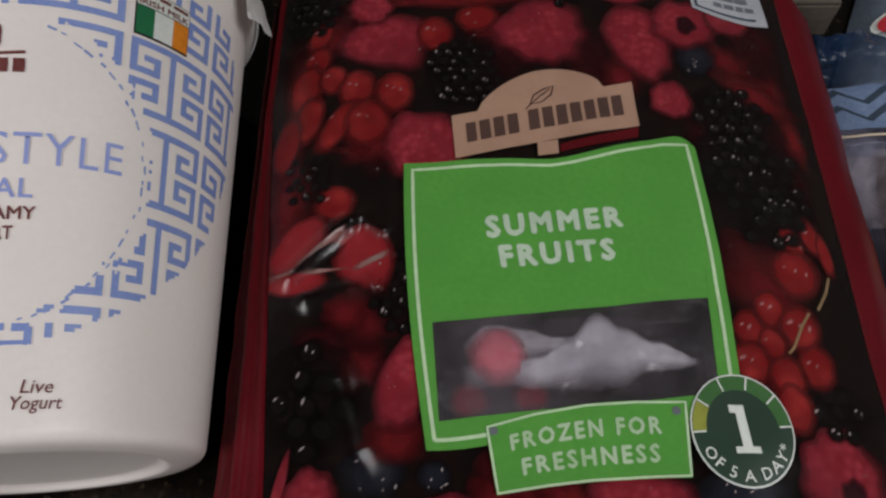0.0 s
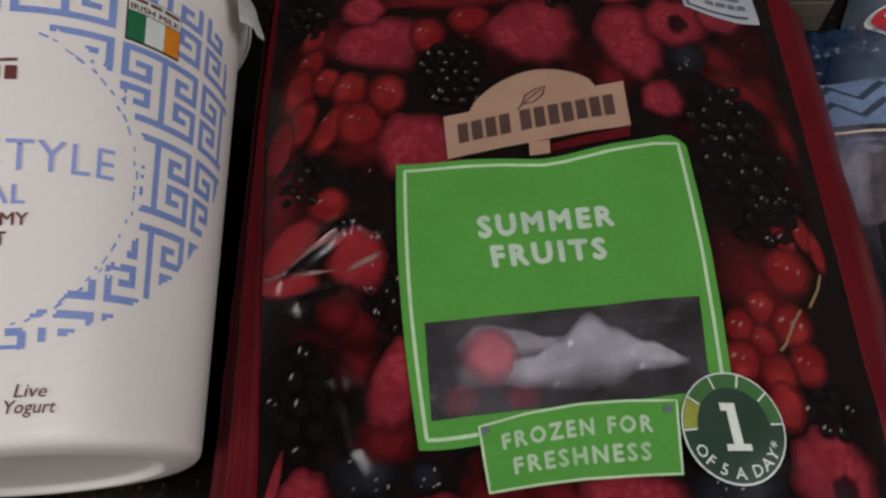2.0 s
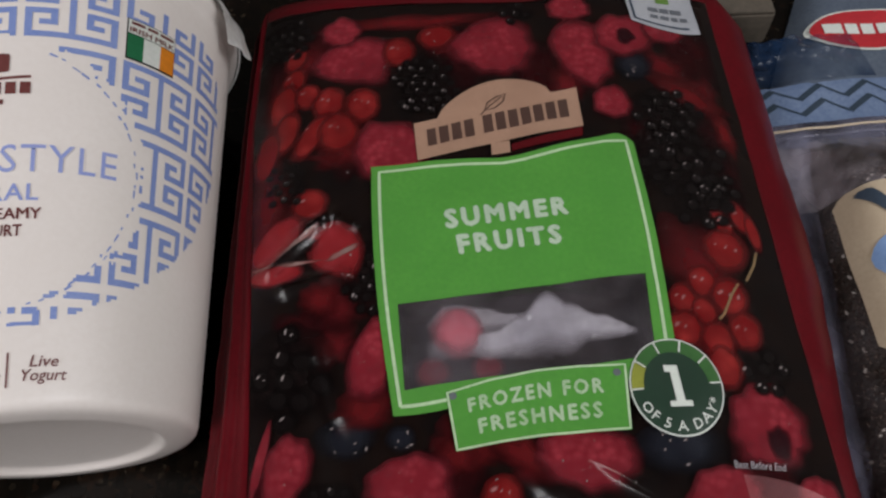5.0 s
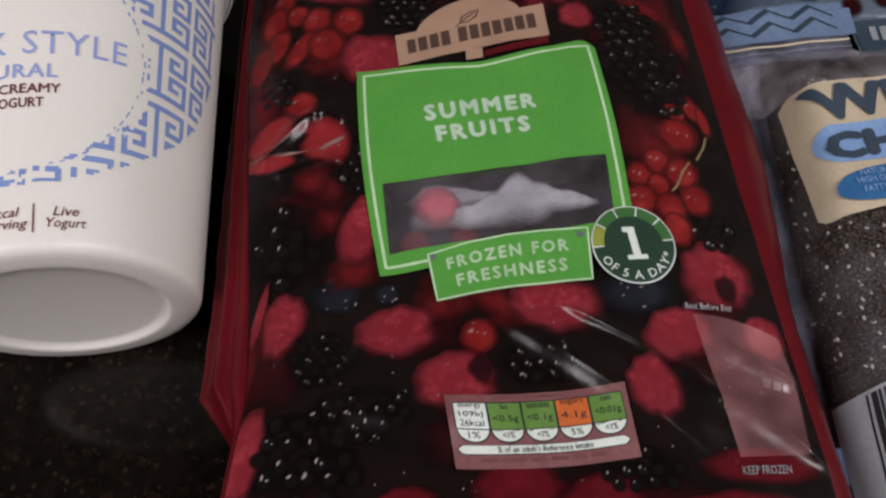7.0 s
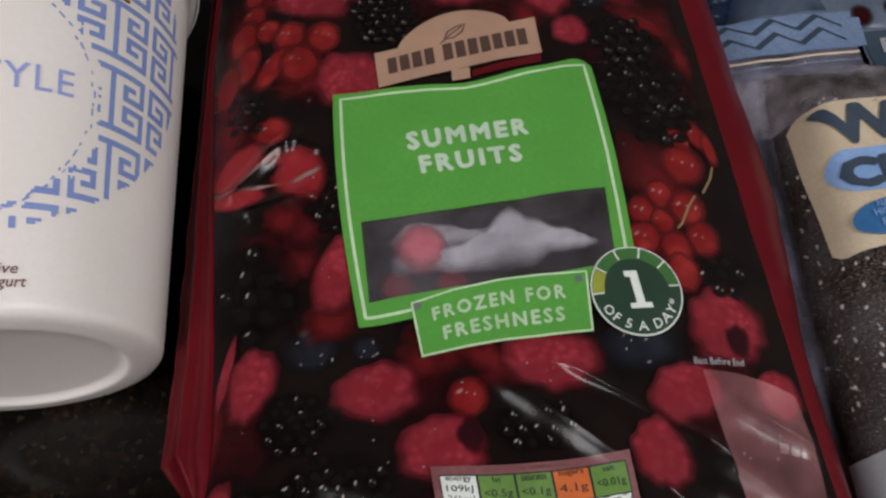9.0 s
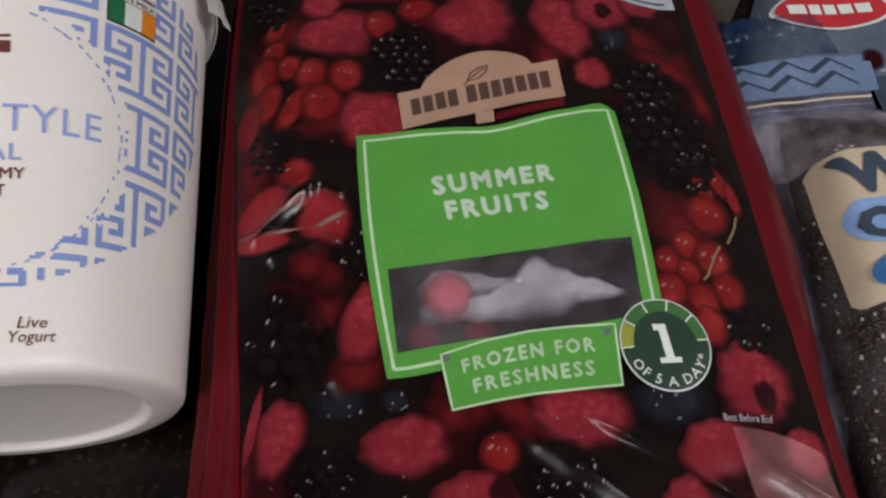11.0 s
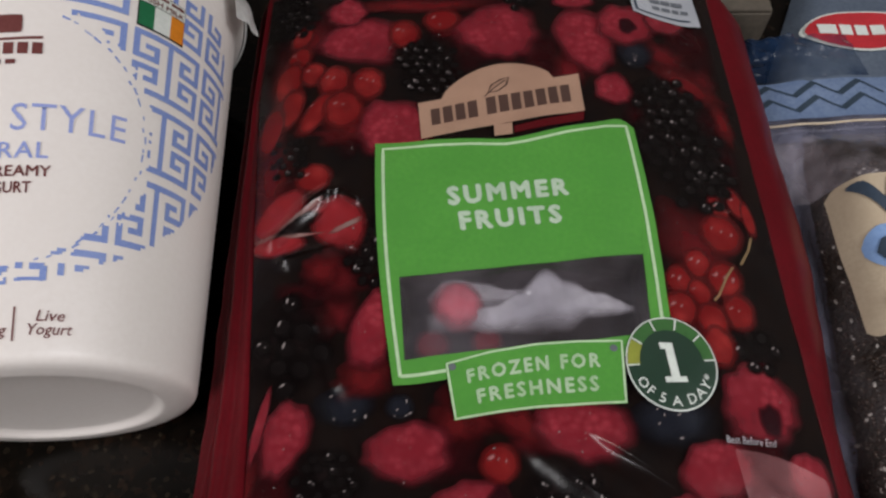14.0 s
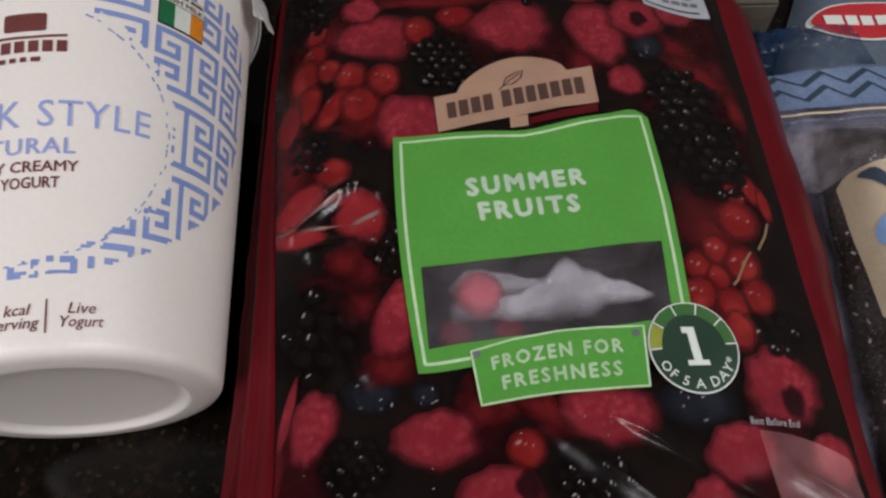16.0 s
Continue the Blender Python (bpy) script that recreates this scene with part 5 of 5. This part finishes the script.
    for text, q in (("NATURALLY", ((175.5, 93.9), (193, 95.5), (193, 92.9), (175.5, 91.3))), ("HIGH OMEGA-3", ((173.5, 90.2), (195, 92.2), (195, 89.5), (173.5, 87.5))), ("FATTY ACIDS", ((175.0, 86.2), (193.5, 87.9), (193.5, 85.3), (175.0, 83.6)))):
        part("lettering", q_words(text, q, 0.0017, bold=0.012, length=0.3), SKY_BLUE, label, "small pale blue words")

    # barcode block and printed foot
    bq = ((0.1470, 0.0085), (0.2100, 0.0220), (0.2040, -0.0480), (0.1435, -0.0560))
    code = part("barcode", sheet(lambda s, t: on_chia(*corners(bq, s, t), 0.0008), 20, 20), CODE_WHITE, pouch, "white block with black barcode lines")
    brng = random.Random(3)
    s = 0.10
    while s < 0.93:
        w = brng.choice((0.005, 0.007, 0.010, 0.014, 0.020))
        part("bar", bars(lambda a, t: on_chia(*corners(bq, s + w * a, 0.08 + 0.9 * t), 0.0013), [(0, 1)], 12), INK_BLACK, code)
        s += w + brng.choice((0.004, 0.006, 0.010))
    foot = ((0.1375, -0.0045), (0.1700, -0.0040), (0.1700, -0.0600), (0.1375, -0.0600))
    part("foot_print", sheet(lambda s, t: on_chia(*corners(foot, s, t), -0.0001), 16, 24), SEA_BLUE, pouch, "dark blue printed foot of the pouch")
    part("foot_band", sheet(lambda s, t: on_chia(*corners(((0.1375, -0.0045), (0.1700, -0.0040), (0.1700, -0.0240), (0.1375, -0.0145)), s, t), 0.0003), 12, 8), SKY_BLUE, pouch, "pale blue printed band")

    # zip header
    def head(x, y, off=0.0):
        return Vector((x, y, 0.0105 + 0.10 * max(0.0, y - 0.17) * (0.35 + 0.65 * max(0.0, min(1.0, (x - 0.150) / 0.02))) + 0.0012 * noise.noise((x * 60, y * 60, 8)) + off))
    part("zip_band", sheet(lambda s, t: head(0.1445 + 0.0660 * s, 0.172 + (0.0125 + 0.0035 * s) * t), 30, 8), CHIA_EDGE, pouch, "milky zip band")
    for y in (0.1795, 0.1755):
        part("zip_track", sheet(lambda s, t: head(0.1445 + 0.0655 * s, y + 0.004 * s + 0.0011 * t, 0.0007 * math.sin(math.pi * t) + 0.0004), 30, 4), CREAM if y > 0.178 else CHIA_EDGE, pouch)
    part("zip_strip", sheet(lambda s, t: head(0.1440 + (0.0705 + 0.001 * t) * s, 0.1835 + 0.0200 * t + 0.0035 * s, 0.0003), 30, 10), ZIP_BLUE, pouch, "pale blue strip with dark zigzags")
    for row in (0.30, 0.68):
        zig = []
        for k in range(7):
            s = 0.04 + 0.92 * k / 6
            zig.append((0.1440 + 0.0650 * s, 0.1835 + 0.0200 * (row + (0.22 if k % 2 else -0.12)) + 0.0035 * s))
        for a, b in zip(zig[:-1], zig[1:]):
            wide = 0.0024 if b[1] > a[1] + 0.002 else 0.0008
            part("zigzag", ribbon([a, b], wide, lambda x, y: head(x, y, 0.0008)), ZIG_DARK, pouch)
    header = part("header", sheet(lambda s, t: head(0.1440 + (0.0580 - 0.006 * t) * s, 0.2035 + 0.0255 * t + 0.0035 * s * (1 - t), 0.0012 + 0.0024 * noise.noise((s * 9, t * 5, 1)) * t), 60, 30), BLUE_FILM, pouch, "dark blue see-through header")
    header.visible_shadow = False
    return pouch


make_chia_bag()


# ---- grey pouch behind the chia seeds ----
def make_grey_pouch():
    pouch = thing("snack_pouch", (0.235, 0.26, 0.0), "blue grey plastic pouch with a red oval emblem", "food bag")
    def top(x, y):
        e = min(1.0, max(0.0, (x - 0.158 - 0.45 * (y - 0.205)) / 0.015))
        return 0.003 + 0.011 * e * (2 - e) * min(1.0, max(0.15, (0.36 - y) / 0.03)) + 0.0012 * noise.noise((x * 50, y * 50, 6)) - 0.004 * max(0.0, min(1.0, (0.205 - y) / 0.02))
    def skin(s, t):
        y = 0.165 + 0.20 * t
        x0 = 0.158 + 0.45 * (y - 0.205) if y > 0.205 else 0.158 + 0.3 * (0.205 - y)
        if y < 0.197:
            x0 = max(x0, 0.2140)
        x = x0 + (0.325 - x0) * s
        return Vector((x, y, top(x, y)))
    part("body", sheet(skin, 50, 60), POUCH_GREY, pouch, "crinkled blue grey film")
    def up(x, y, off):
        return Vector((x, y, top(x, y) + off))
    def oval(k, off):
        return blob(lambda r, a: up(0.2075 + 0.0290 * k * r * math.cos(a), 0.2345 + (0.0125 * k + (k - 1) * 0.004) * r * math.sin(a) + 0.02 * 0.029 * r * math.cos(a), off), 36, 5)
    emblem = part("emblem", oval(1.0, 0.0010), PRINT_WHITE, pouch, "red oval emblem with pale rim")
    part("emblem_red", oval(0.93, 0.0014), OVAL_RED, emblem)
    for span in ((0.0, 0.22), (0.26, 0.40), (0.44, 0.58), (0.62, 0.78), (0.82, 1.0)):
        part("brand_bar", bars(lambda s, t: up(0.186 + 0.040 * s, 0.2315 + 0.0060 * t, 0.0018), [span]), PRINT_WHITE, emblem)
    for x, y, w, h in ((0.217, 0.2035, 0.011, 0.007), (0.232, 0.206, 0.010, 0.006)):
        part("printed_berry", blob(lambda r, a: up(x + w / 2 * r * math.cos(a), y + h * r * math.sin(a), 0.0008), 16, 4), BLUR_RED, pouch)
    part("dark_band", sheet(lambda s, t: up(0.2150 + 0.10 * s, 0.176 + 0.0190 * t, 0.0008), 20, 6), ZIG_DARK, pouch, "dark printed band")
    part("small_print", bars(lambda s, t: up(0.2215 + 0.06 * s, 0.1835 + 0.0075 * t, 0.0012), [(0, 0.05), (0.08, 0.17), (0.2, 0.3), (0.38, 0.55), (0.61, 0.78)]), POUCH_PALE, pouch)
    return pouch


make_grey_pouch()

# ---- cardboard box at the back ----
carton = thing("cardboard_box", (0.149, 0.30, 0.0), "plain brown cardboard box standing on the worktop", "box")
part("body", box_bm(0.131, 0.1665, 0.2430, 0.36, 0.0, 0.018, 0.001), CARD, carton, smooth=False)
part("flap", box_bm(0.1315, 0.1660, 0.2435, 0.30, 0.0182, 0.0192, 0.0003), CARD, carton, smooth=False)
